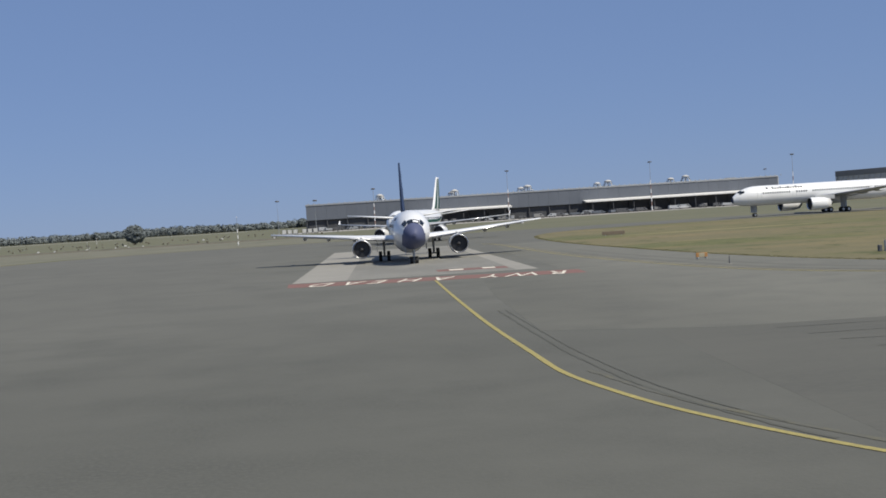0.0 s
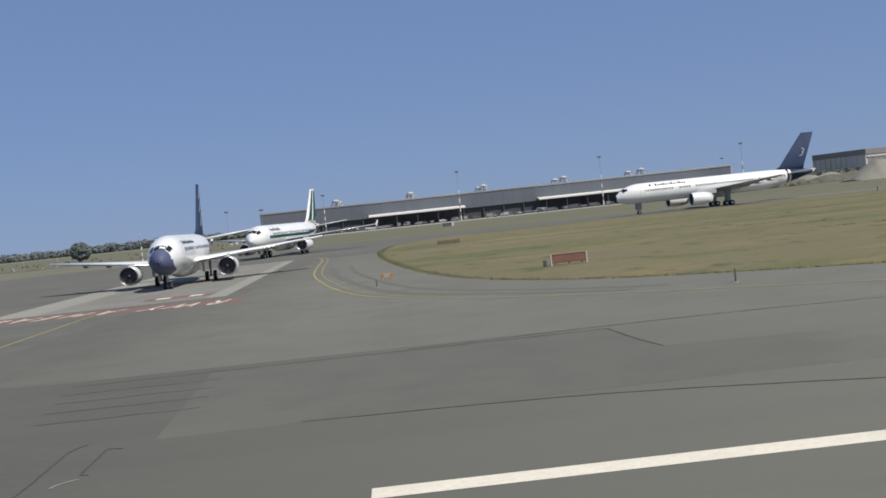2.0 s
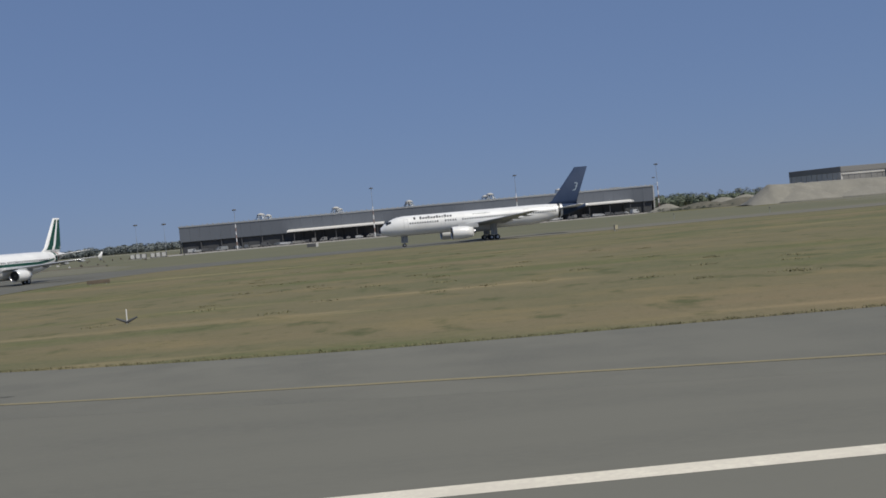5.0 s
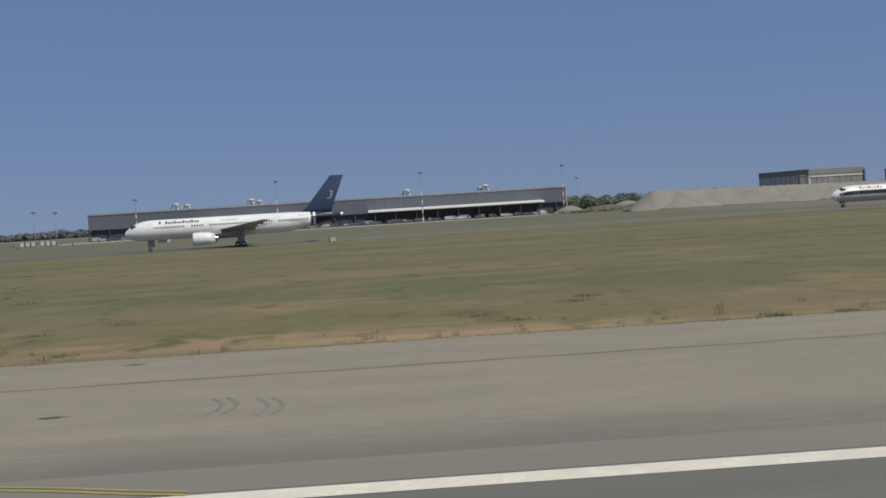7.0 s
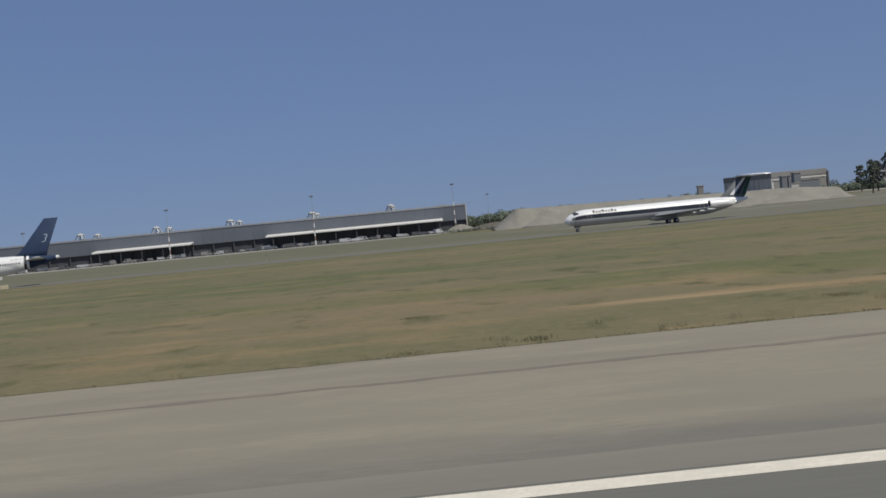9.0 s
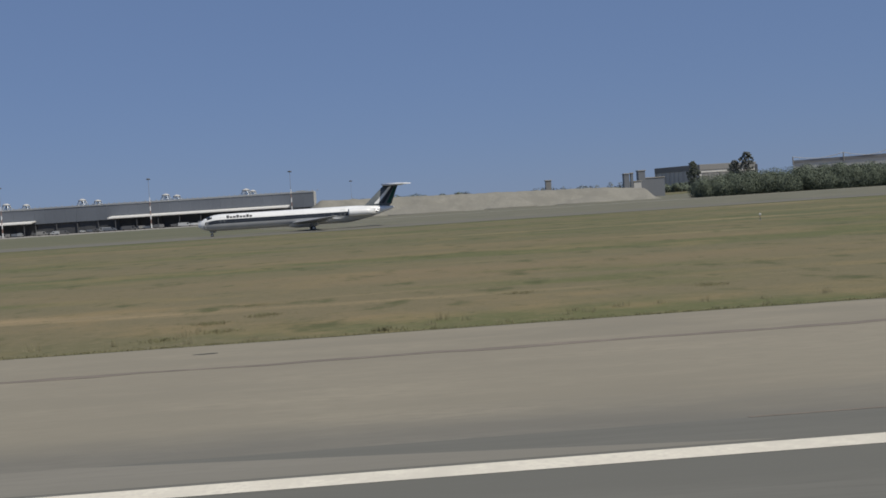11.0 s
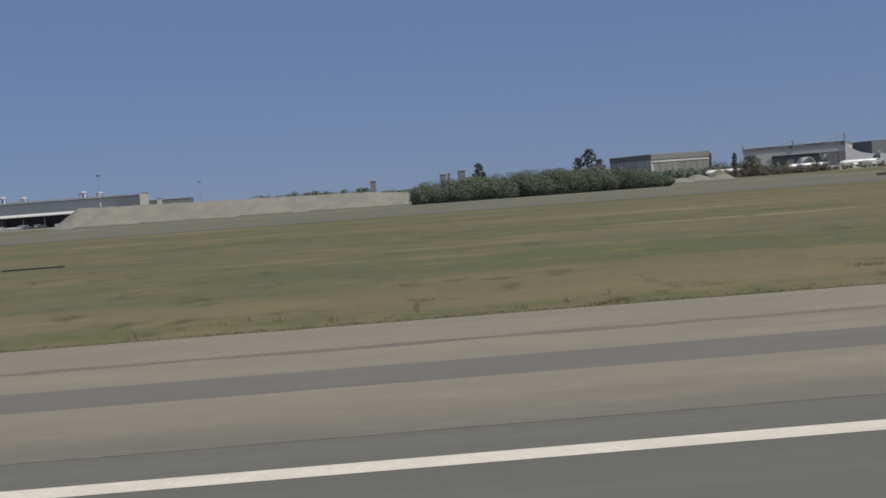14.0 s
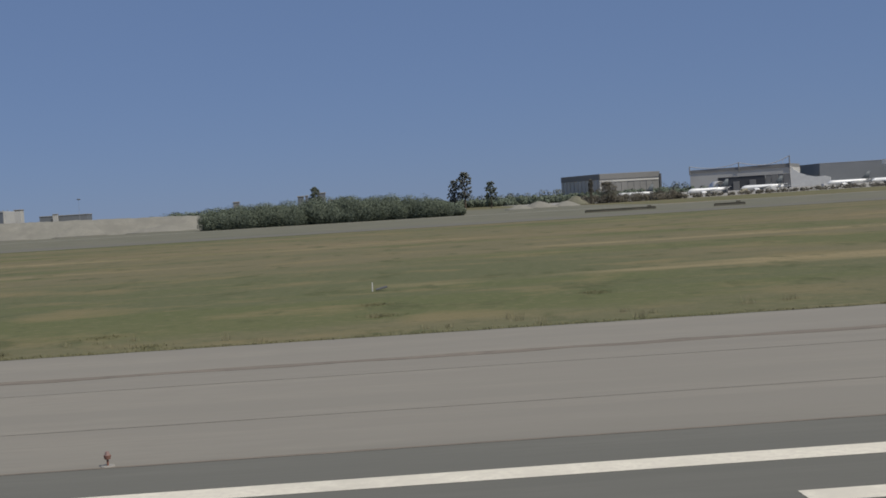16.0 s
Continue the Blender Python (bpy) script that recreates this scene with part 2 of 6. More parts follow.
M_SHOULDER_GREY = ground_mat("grey_shoulder_asphalt", [(0.242, 0.224, 0.190), (0.218, 0.203, 0.174), (0.264, 0.243, 0.204), (0.23, 0.212, 0.18)], [0, 0.10, 0.6, 7.0], stretch=(0.10, 1, 1), worn=[(18.5, 22.0, (0.19, 0.178, 0.15), "Y"), (269.0, 279.0, (0.232, 0.213, 0.176), "X")])
M_CRACK = ground_mat("cracked_asphalt", [(0.070, 0.069, 0.060), (0.098, 0.097, 0.083), (0.088, 0.087, 0.074), (0.062, 0.061, 0.053)], [0, 0.4, 1.6, 6.0])
M_STREAK = ground_mat("streaked_asphalt", [(0.090, 0.090, 0.077), (0.106, 0.106, 0.090), (0.098, 0.098, 0.083), (0.093, 0.093, 0.079)], [0, 0.3, 1.2, 8.0])
M_OLD_YELLOW = ground_mat("old_yellow_marking", [(0.114, 0.110, 0.086), (0.103, 0.102, 0.087), (0.140, 0.130, 0.084), (0.103, 0.102, 0.087)], [0, 0.35, 1.4, 8.0], rough=0.8)
M_PATCH = ground_mat("patch_asphalt", [(0.146, 0.144, 0.121), (0.164, 0.162, 0.136), (0.132, 0.131, 0.111), (0.153, 0.150, 0.127)], [0, 0.08, 0.4, 9.0], worn=[(-93.5, -86.5, (0.117, 0.116, 0.099), "X")])
M_FAINT_STREAK = ground_mat("faint_tyre_rubber", [(0.128, 0.126, 0.107), (0.140, 0.138, 0.117), (0.119, 0.118, 0.100), (0.133, 0.131, 0.111)], [0, 0.3, 1.2, 8.0])
M_SKID = ground_mat("rubbered_asphalt", [(0.118, 0.11, 0.09), (0.16, 0.148, 0.122), (0.19, 0.172, 0.14), (0.115, 0.107, 0.089)], [0, 0.2, 0.8, 6.0], stretch=(0.3, 1, 1))
M_CONCRETE = ground_mat("concrete", [(0.30, 0.285, 0.255), (0.25, 0.24, 0.215), (0.34, 0.32, 0.285), (0.28, 0.265, 0.24)], [0, 0.08, 0.5, 6.0])
M_WHITE_LINE = ground_mat("white_marking", [(0.68, 0.63, 0.52), (0.58, 0.54, 0.45), (0.74, 0.69, 0.57), (0.62, 0.57, 0.48)], [0, 0.3, 1.5, 8.0], rough=0.8)
M_YELLOW_LINE = ground_mat("yellow_marking", [(0.34, 0.285, 0.10), (0.27, 0.235, 0.10), (0.38, 0.315, 0.11), (0.25, 0.22, 0.10)], [0, 0.5, 2.0, 8.0], rough=0.8)
M_FADED_YELLOW = ground_mat("faded_yellow_marking", [(0.245, 0.212, 0.122), (0.205, 0.183, 0.118), (0.27, 0.23, 0.128), (0.2, 0.178, 0.118)], [0, 0.5, 2.0, 8.0], rough=0.8)
M_RED_MARK = ground_mat("red_marking", [(0.215, 0.105, 0.088), (0.17, 0.11, 0.09), (0.235, 0.11, 0.09), (0.165, 0.12, 0.1)], [0, 0.4, 2.0, 8.0], rough=0.8)
M_SAND = ground_mat("sandy_spoil", [(0.232, 0.222, 0.190), (0.195, 0.187, 0.162), (0.262, 0.250, 0.214), (0.210, 0.201, 0.172)], [0, 0.06, 0.2, 1.5], bump=0.35)
M_PAINT = mat("white_aircraft_paint", (0.80, 0.80, 0.79), (0.70, 0.70, 0.69), rough=0.32, coat=0.3, scale=0.4, fine=3.0)
M_GREY_PAINT = mat("grey_aircraft_paint", (0.42, 0.43, 0.44), (0.36, 0.37, 0.38), rough=0.4, scale=0.4, fine=3.0)
M_NAVY = mat("navy_aircraft_paint", (0.024, 0.040, 0.082), (0.030, 0.048, 0.095), rough=0.7, coat=0.0, scale=0.5)
M_BLUE = mat("blue_aircraft_paint", (0.080, 0.092, 0.160), (0.092, 0.105, 0.178), rough=0.5, coat=0.0, scale=0.5)
M_STRIPE = mat("dark_stripe_paint", (0.028, 0.034, 0.045), (0.036, 0.042, 0.054), rough=0.5, scale=0.5)
M_FIN_PALE = mat("pale_blue_paint", (0.42, 0.50, 0.58), (0.36, 0.44, 0.52), rough=0.5, scale=0.5)
M_FIN_GREY = mat("mid_grey_fin_paint", (0.10, 0.115, 0.125), (0.13, 0.145, 0.155), rough=0.5, scale=0.5)
M_GREEN = mat("green_aircraft_paint", (0.014, 0.062, 0.048), (0.018, 0.074, 0.056), rough=0.5, coat=0.0, scale=0.5)
M_BLACK = mat("black_paint", (0.016, 0.017, 0.02), (0.026, 0.026, 0.03), rough=0.4, scale=0.5)
M_DUCT = mat("dark_intake_lining", (0.05, 0.05, 0.055), (0.07, 0.07, 0.075), rough=0.6, scale=1)
M_RUBBER = mat("tyre_rubber", (0.018, 0.018, 0.018), (0.03, 0.029, 0.028), rough=0.85, scale=4)
M_GLASS = mat("dark_glass", (0.012, 0.015, 0.02), (0.02, 0.024, 0.03), rough=0.08, scale=1)
M_METAL = mat("bare_metal", (0.55, 0.55, 0.56), (0.45, 0.45, 0.46), rough=0.3, metal=1.0, scale=1)
M_STEEL = mat("galvanised_steel", (0.42, 0.43, 0.43), (0.34, 0.35, 0.35), rough=0.5, metal=0.6, scale=2)
M_CLAD = mat("grey_metal_cladding", (0.122, 0.136, 0.160), (0.108, 0.121, 0.143), rough=0.55, scale=0.05, fine=0.6, stretch=(1, 1, 0.3), spread=0.03)
M_DARK_WALL = mat("dark_recessed_wall", (0.072, 0.074, 0.08), (0.095, 0.096, 0.102), rough=0.6, scale=0.3)
M_PALE_WALL = mat("pale_grey_wall", (0.50, 0.49, 0.46), (0.43, 0.42, 0.40), rough=0.8, scale=0.05, fine=0.8)
M_HANGAR = mat("grey_hangar_wall", (0.215, 0.212, 0.208), (0.175, 0.174, 0.172), rough=0.8, scale=0.05, fine=0.6)
M_SLAB = ground_mat("worn_concrete", [(0.27, 0.257, 0.225), (0.24, 0.229, 0.2), (0.3, 0.285, 0.249), (0.255, 0.243, 0.213)], [0, 0.06, 0.4, 6.0])
M_EARTH = ground_mat("dry_bare_earth", [(0.156, 0.150, 0.109), (0.122, 0.125, 0.083), (0.192, 0.180, 0.136), (0.140, 0.137, 0.099)], [0, 0.025, 0.09, 0.8])
M_DARK_EARTH = ground_mat("dark_tipped_earth", [(0.115, 0.108, 0.088), (0.09, 0.088, 0.07), (0.15, 0.138, 0.11), (0.105, 0.1, 0.08)], [0, 0.06, 0.25, 1.5], bump=0.6)
# dark colour that holds the shade of recesses and openings
M_RECESS_SHADE = mat("recess_shade_wall", (0.050, 0.053, 0.060), (0.062, 0.065, 0.072), rough=0.7, scale=0.3)
M_CANOPY = mat("pale_canopy_metal", (0.80, 0.78, 0.73), (0.70, 0.68, 0.64), rough=0.5, scale=0.2)
M_RUST = mat("faded_orange_cloth", (0.17, 0.135, 0.10), (0.12, 0.095, 0.072), rough=0.85, scale=0.6, fine=4)
M_BROWN_ROOF = mat("brown_metal_roof", (0.200, 0.198, 0.192), (0.178, 0.175, 0.170), rough=0.7, scale=0.05)
M_LEAF = mat("green_leaves", (0.118, 0.142, 0.104), (0.142, 0.164, 0.122), rough=0.8, scale=0.5, fine=4)
# distance haze is painted into this paler, bluer leaf colour
M_FAR_LEAF = mat("haze_painted_leaves", (0.136, 0.155, 0.157), (0.155, 0.175, 0.176), rough=0.9, scale=0.1, fine=1)
M_DARK_LEAF = mat("dark_pine_leaves", (0.110, 0.126, 0.100), (0.138, 0.153, 0.120), rough=0.85, scale=0.4, fine=4)
M_DRY_BUSH = mat("dry_bush_leaves", (0.140, 0.128, 0.102), (0.168, 0.152, 0.122), rough=0.9, scale=0.3, fine=3)
M_THIN_LEAF = mat("thin_grey_leaves", (0.142, 0.150, 0.136), (0.170, 0.178, 0.160), rough=0.9, scale=0.3, fine=3)
M_SLATE = mat("slate_metal_wall", (0.165, 0.176, 0.192), (0.145, 0.156, 0.172), rough=0.6, scale=0.05, fine=0.6)
M_BARK = mat("bark", (0.10, 0.075, 0.055), (0.07, 0.055, 0.04), rough=0.95, scale=2)
M_BLADE = mat("dry_stalks", (0.225, 0.205, 0.125), (0.265, 0.235, 0.145), rough=0.9, scale=0.15, fine=2)
M_WEED = mat("green_weeds", (0.165, 0.160, 0.086), (0.205, 0.188, 0.108), rough=0.9, scale=0.3, fine=2)
M_DARK_WEED = mat("dark_weeds", (0.158, 0.152, 0.088), (0.19, 0.176, 0.104), rough=0.9, scale=0.3, fine=2)
M_SIGN_RED = mat("weathered_red_sign", (0.225, 0.105, 0.075), (0.18, 0.092, 0.068), rough=0.8, scale=2)
M_ORANGE = mat("orange_paint", (0.42, 0.20, 0.06), (0.33, 0.17, 0.06), rough=0.6, scale=3)
M_CREAM = mat("cream_paint", (0.40, 0.36, 0.25), (0.33, 0.30, 0.21), rough=0.6, scale=3)
M_BOX_SIDE = mat("dull_olive_paint", (0.20, 0.185, 0.125), (0.16, 0.15, 0.105), rough=0.6, scale=3)
M_DULL_RED = mat("dull_red_paint", (0.26, 0.17, 0.15), (0.22, 0.15, 0.13), rough=0.7, scale=1)
M_TRUCK_WHITE = mat("white_vehicle_paint", (0.62, 0.61, 0.59), (0.52, 0.51, 0.49), rough=0.4, scale=1)


for quiet in (M_NAVY, M_BLUE, M_STRIPE, M_GREEN, M_FIN_GREY, M_LEAF, M_FAR_LEAF, M_DARK_LEAF, M_DRY_BUSH, M_THIN_LEAF, M_BLADE, M_WEED, M_DARK_WEED):
    quiet.node_tree.nodes["Principled BSDF"].inputs["Specular IOR Level"].default_value = 0.15


# ---- building helpers ----
def mesh_of(name, verts, faces, material, smooth=False):
    me = bpy.data.meshes.new(name)
    me.from_pydata([tuple(v) for v in verts], [], faces)
    me.materials.append(material)
    if smooth:
        me.polygons.foreach_set("use_smooth", [True] * len(me.polygons))
    me.update()
    return me


def put(name, me, parent=None, m=None, label=""):
    ob = new(name, me)
    if parent:
        ob.parent = parent
    if m is not None:
        ob.matrix_basis = m
    if label:
        ob["label"] = label
    return ob


def part(name, bm, material, parent, label="", smooth=False, m=None):
    me = bpy.data.meshes.new(name)
    bmesh.ops.recalc_face_normals(bm, faces=bm.faces)
    bm.to_mesh(me)
    bm.free()
    me.materials.append(material)
    if smooth:
        me.polygons.foreach_set("use_smooth", [True] * len(me.polygons))
    return put(name, me, parent, m, label)


def base(name, x, y, z=0.0, rz=0.0):
    ob = new(name)
    ob.empty_display_size = 0.5
    ob.matrix_basis = pose(x, y, z, 0, 0, rz)
    return ob


def box(bm, x0, x1, y0, y1, z0, z1, bevel=0.0):
    r = bmesh.ops.create_cube(bm, size=1.0)
    for v in r["verts"]:
        v.co = Vector(((x0 + x1) / 2 + v.co.x * (x1 - x0), (y0 + y1) / 2 + v.co.y * (y1 - y0), (z0 + z1) / 2 + v.co.z * (z1 - z0)))
    if bevel:
        edges = list({e for v in r["verts"] for e in v.link_edges})
        bmesh.ops.bevel(bm, geom=edges, offset=bevel, segments=1, affect="EDGES")
    return bm


def boxes(*specs, bevel=0.0):
    bm = bmesh.new()
    for s in specs:
        box(bm, *s, bevel=bevel)
    return bm


def tube(bm, p, q, r0, r1=None, n=10):
    """A tapered round bar from p to q."""
    p, q = Vector(p), Vector(q)
    r1 = r0 if r1 is None else r1
    rot = (q - p).to_track_quat("Z", "Y").to_matrix()
    rings = []
    for c, r in ((p, r0), (q, r1)):
        rings.append([bm.verts.new(c + rot @ Vector((r * math.cos(2 * math.pi * k / n), r * math.sin(2 * math.pi * k / n), 0))) for k in range(n)])
    for k in range(n):
        bm.faces.new((rings[0][k], rings[0][(k + 1) % n], rings[1][(k + 1) % n], rings[1][k]))
    bm.faces.new(rings[0][::-1])
    bm.faces.new(rings[1])
    return bm


def loft(rings, close=True, caps=True):
    """Faces through rings of points of equal count."""
    verts = [v for r in rings for v in r]
    n = len(rings[0])
    faces = []
    last = n if close else n - 1
    for i in range(len(rings) - 1):
        for k in range(last):
            a, b = i * n + k, i * n + (k + 1) % n
            faces.append((a, b, b + n, a + n))
    if caps and close:
        faces.append(tuple(range(n))[::-1])
        faces.append(tuple((len(rings) - 1) * n + k for k in range(n)))
    return verts, faces


def sheet(name, pts, z, material, label, category, kind="structure"):
    """A flat piece of ground with a real edge, thick downwards."""
    bm = bmesh.new()
    top = [bm.verts.new((x, y, z)) for x, y in pts]
    bm.faces.new(top)
    bmesh.ops.recalc_face_normals(bm, faces=bm.faces)
    if bm.faces[:][0].normal.z < 0:
        bmesh.ops.reverse_faces(bm, faces=bm.faces)
    r = bmesh.ops.extrude_face_region(bm, geom=bm.faces[:])
    bmesh.ops.translate(bm, verts=[v for v in r["geom"] if isinstance(v, bmesh.types.BMVert)], vec=(0, 0, -0.02))
    bmesh.ops.triangulate(bm, faces=bm.faces[:])
    ob = part(name, bm, material, None)
    return tagged(ob, label, category, kind=kind)


def smooth_line(pts, step=2.0):
    """Catmull-Rom through pts."""
    out = []
    p = [Vector(q) for q in pts]
    p = [2 * p[0] - p[1]] + p + [2 * p[-1] - p[-2]]
    for i in range(1, len(p) - 2):
        n = max(2, int((p[i + 1] - p[i]).length / step))
        for k in range(n):
            t = k / n
            out.append(0.5 * (2 * p[i] + (p[i + 1] - p[i - 1]) * t + (2 * p[i - 1] - 5 * p[i] + 4 * p[i + 1] - p[i + 2]) * t * t
                              + (3 * p[i] - p[i - 1] - 3 * p[i + 1] + p[i + 2]) * t ** 3))
    out.append(p[-2])
    return out


def ribbon(name, pts, width, z, material, label, category, wobble=0.0, kind="structure"):
    """A painted or tarred line along pts."""
    rnd = random.Random(len(pts) * 7 + int(width * 100))
    line = [Vector(q) for q in pts]
    verts, faces = [], []
    for i, q in enumerate(line):
        d = (line[min(i + 1, len(line) - 1)] - line[max(i - 1, 0)]).normalized()
        s = Vector((-d.y, d.x)) * width / 2
        for e in (1, -1):
            w = q + s * e * (1 + rnd.uniform(-wobble, wobble))
            verts.append((w.x, w.y, z))
    for i in range(len(line) - 1):
        a = 2 * i
        faces.append((a, a + 1, a + 3, a + 2))
    ob = put(name, mesh_of(name, verts, faces, material))
    if ob.data.polygons[0].normal.z < 0:
        ob.data.flip_normals()
    return tagged(ob, label, category, kind=kind)


# ---- ground ----
FAR = 4800
sheet("ground", [(-FAR, -FAR), (FAR, -FAR), (FAR, FAR), (-FAR, FAR)], -0.03, M_GRASS, "sun-dried grass plain between runway and apron", "grass")
ISLAND_TIP = [(-30, 39.1), (-42, 39.6), (-54.6, 41), (-66.8, 44.6), (-77.2, 49.4), (-83, 53), (-89.8, 58.8), (-94.1, 65), (-97.2, 73), (-99.4, 84), (-101.2, 99),
              (-103.6, 130), (-104.5, 155), (-103.5, 182), (-99.5, 204), (-92, 219), (-78, 226), (-55, 228), (-30, 228)]
tip = [(v.x, v.y) for v in smooth_line(ISLAND_TIP)]
sheet("entry_pavement", [(-900, -60), (-30, -60)] + tip + [(-30, 266), (-140, 264), (-165, 262), (-182, 255), (-194, 241), (-202, 218), (-215, 180), (-235, 130), (-262, 80), (-290, 45), (-900, 40)], 0.0, M_ASPHALT, "worn grey asphalt of the runway entry", "asphalt")
sheet("taxiway", [(-30, 230), (2500, 230), (2500, 256), (-30, 256)], 0.004, M_DUSTY, "grey asphalt taxiway parallel to the runway", "asphalt")
sheet("taxiway_verge", [(-55, 226.5), (2500, 224), (2500, 228.4), (-55, 229.5)], -0.012, M_EDGE_DARK, "dark strip along the taxiway edge", "grass")
sheet("taxiway_shoulder", [(-30, 228), (2500, 228), (2500, 266), (-30, 266)], 0.0, M_EARTH, "pale worn asphalt shoulder of the taxiway", "asphalt")
sheet("runway", [(-30, -60), (2500, -60), (2500, 20.3), (-30, 20.3)], 0.0, M_RUNWAY, "grey asphalt runway", "runway")
sheet("runway_shoulder", [(-30, 20.3), (270, 20.3), (269, 38.3), (110, 38.3), (-30, 39.1)], 0.0, M_SHOULDER, "pale pinkish asphalt shoulder beside the runway", "asphalt")
sheet("far_runway_shoulder", [(270, 20.3), (2500, 20.3), (2500, 38.3), (269, 38.3)], 0.0, M_SHOULDER_GREY, "pale grey asphalt shoulder beside the runway", "asphalt")
sheet("apron", [(-186, 560), (60, 585), (106, 610), (106, 672), (-186, 672)], 0.0, M_CONCRETE, "pale concrete apron before the terminal", "concrete")
sheet("maintenance_apron", [(420, 640), (1400, 640), (1400, 1800), (420, 1800)], 0.0, M_CONCRETE, "pale concrete apron before the hangars", "concrete")
sheet("runway_edge", [(-30, 18.45), (140, 18.45), (128, 20.3), (-30, 20.3)], 0.003, M_TAXI, "worn paler asphalt along the runway edge", "asphalt")
sheet("bare_ground", [(118, 267), (1500, 267), (1500, 391), (100, 391), (100, 454), (88, 440), (92, 380), (104, 310)], -0.02, M_EARTH, "bare dry earth with thin grass beyond the taxiway", "earth")
sheet("bare_ground_behind", [(107, 400), (419, 400), (419, 700), (107, 700)], -0.02, M_EARTH, "bare dry earth round the tipped bank", "earth")
sheet("dry_field", [(-125, 266.2), (117, 266.2), (103, 310), (91, 380), (87, 440), (96, 470), (62, 580), (-188, 556), (-250, 2150), (-4700, 2150), (-4700, 389), (-150, 388), (-125, 330)], -0.022, M_DRY, "flat field of short grey dry grass", "grass")
sheet("old_runway_start", [(-116, -60), (-30, -60), (-30, 23.0), (-60, 30.5), (-84, 38.0), (-107, 38.2), (-116, 38.4)], 0.0015, M_OLD_ASPHALT, "paler old asphalt at the runway start", "asphalt")
sheet("far_road", [(-4700, 1500), (-330, 1500), (-330, 1640), (-4700, 1640)], -0.014, M_SLAB, "pale road at the foot of the far woods", "road")
sheet("dirt_strip", [(-700, 200), (-219, 190), (-206, 222), (-197, 246), (-184, 261), (-165, 267.5), (-140, 269.5), (-120, 270), (-126, 330), (-150, 383), (-700, 386)], -0.012, M_EARTH, "pale bare dirt strip beyond the entry pavement", "earth")
sheet("service_road", [(128, 392), (1500, 392), (1500, 399), (128, 399)], -0.008, M_SLAB, "narrow pale service road beyond the taxiway", "road")

# patches, strips and seams in the pavement
loop_edge = [(v.x, v.y) for v in smooth_line([(-30, 39.0), (-42, 39.5), (-54.6, 40.9), (-66.8, 44.5), (-77.2, 49.3), (-83.1, 52.9), (-89.9, 58.7), (-94.2, 64.9), (-97.3, 72.9), (-99.5, 83.9), (-101.3, 98.9), (-103.7, 129.9), (-104.6, 154.9)])]
sheet("loop_pavement", [(-119.5, 41), (-114, 38.4), (-107, 38.2), (-84, 38.0), (-60, 30.5), (-30, 23.0)] + loop_edge + [(-112, 155), (-113.5, 110), (-113.0, 84), (-119.2, 74), (-119.6, 60)], 0.003, M_ASPHALT_PALE, "paler worn asphalt of the taxi loop", "asphalt")
sheet("concrete_slab", [(-132.4, 85.0), (-114.4, 84.6), (-116.4, 165.0), (-134.0, 165.0)], 0.004, M_SLAB, "light concrete slab at the holding point", "concrete")
sheet("stained_slab", [(-128.4, 85.2), (-116.0, 85.0), (-117.6, 164.0), (-129.6, 164.0)], 0.007, M_STAINED, "darker tyre-stained middle of the concrete slab", "concrete")
sheet("asphalt_patch", [(-107.9, 37.0), (-95.1, 37.0), (-94.6, 31.4), (-87.7, 30.8), (-87.4, 25.5), (-107.3, 25.3)], 0.004, M_PATCH, "darker asphalt repair patch", "asphalt patch")
sheet("dark_strip", [(175.5, 26.1), (177, 25.65), (271.5, 25.8), (270.0, 28.6), (176, 28.7)], 0.004, M_STRIP, "darker asphalt strip along the shoulder", "asphalt patch")


def wander(x0, x1, y, step, amp, seed):
    rnd = random.Random(seed)
    n = int((x1 - x0) / step)
    return [(x0 + (x1 - x0) * k / n, y + rnd.uniform(-amp, amp)) for k in range(n + 1)]


ribbon("tarred_seam", wander(-20, 52, 32.5, 1.2, 0.08, 3), 0.26, 0.005, M_SEAM, "thin dark tarred seam along the shoulder", "pavement seam", 0.6)
ribbon("tarred_seam", wander(52, 236, 32.5, 1.2, 0.10, 3), 0.46, 0.005, M_SEAM, "dark tarred seam along the shoulder", "pavement seam", 0.55)
ribbon("tarred_seam", wander(236, 640, 32.5, 1.6, 0.10, 13), 0.55, 0.005, M_SEAM, "dark tarred seam along the shoulder", "pavement seam", 0.45)
ribbon("pavement_joint", wander(140, 900, 20.32, 6.0, 0.02, 4), 0.10, 0.005, M_SEAM, "thin dark joint between runway and shoulder", "pavement seam", 0.3)
for k, y in enumerate((29.8, 24.2)):
    ribbon("pavement_joint", wander(285, 520, y, 4.0, 0.03, 5 + k), 0.055, 0.005, M_JOINT, "thin dark joint between paving lanes", "pavement seam", 0.5)
for k, y in enumerate((37.0, 35.0, 33.2, 31.3, 29.4)):
    ribbon("tar_line", wander(-112.4 + 0.3 * k, -107.4 + 0.1 * k, y, 0.8, 0.06, 20 + k), 0.045, 0.010, M_CRACK, "dark tar line across the asphalt", "pavement seam", 0.4)
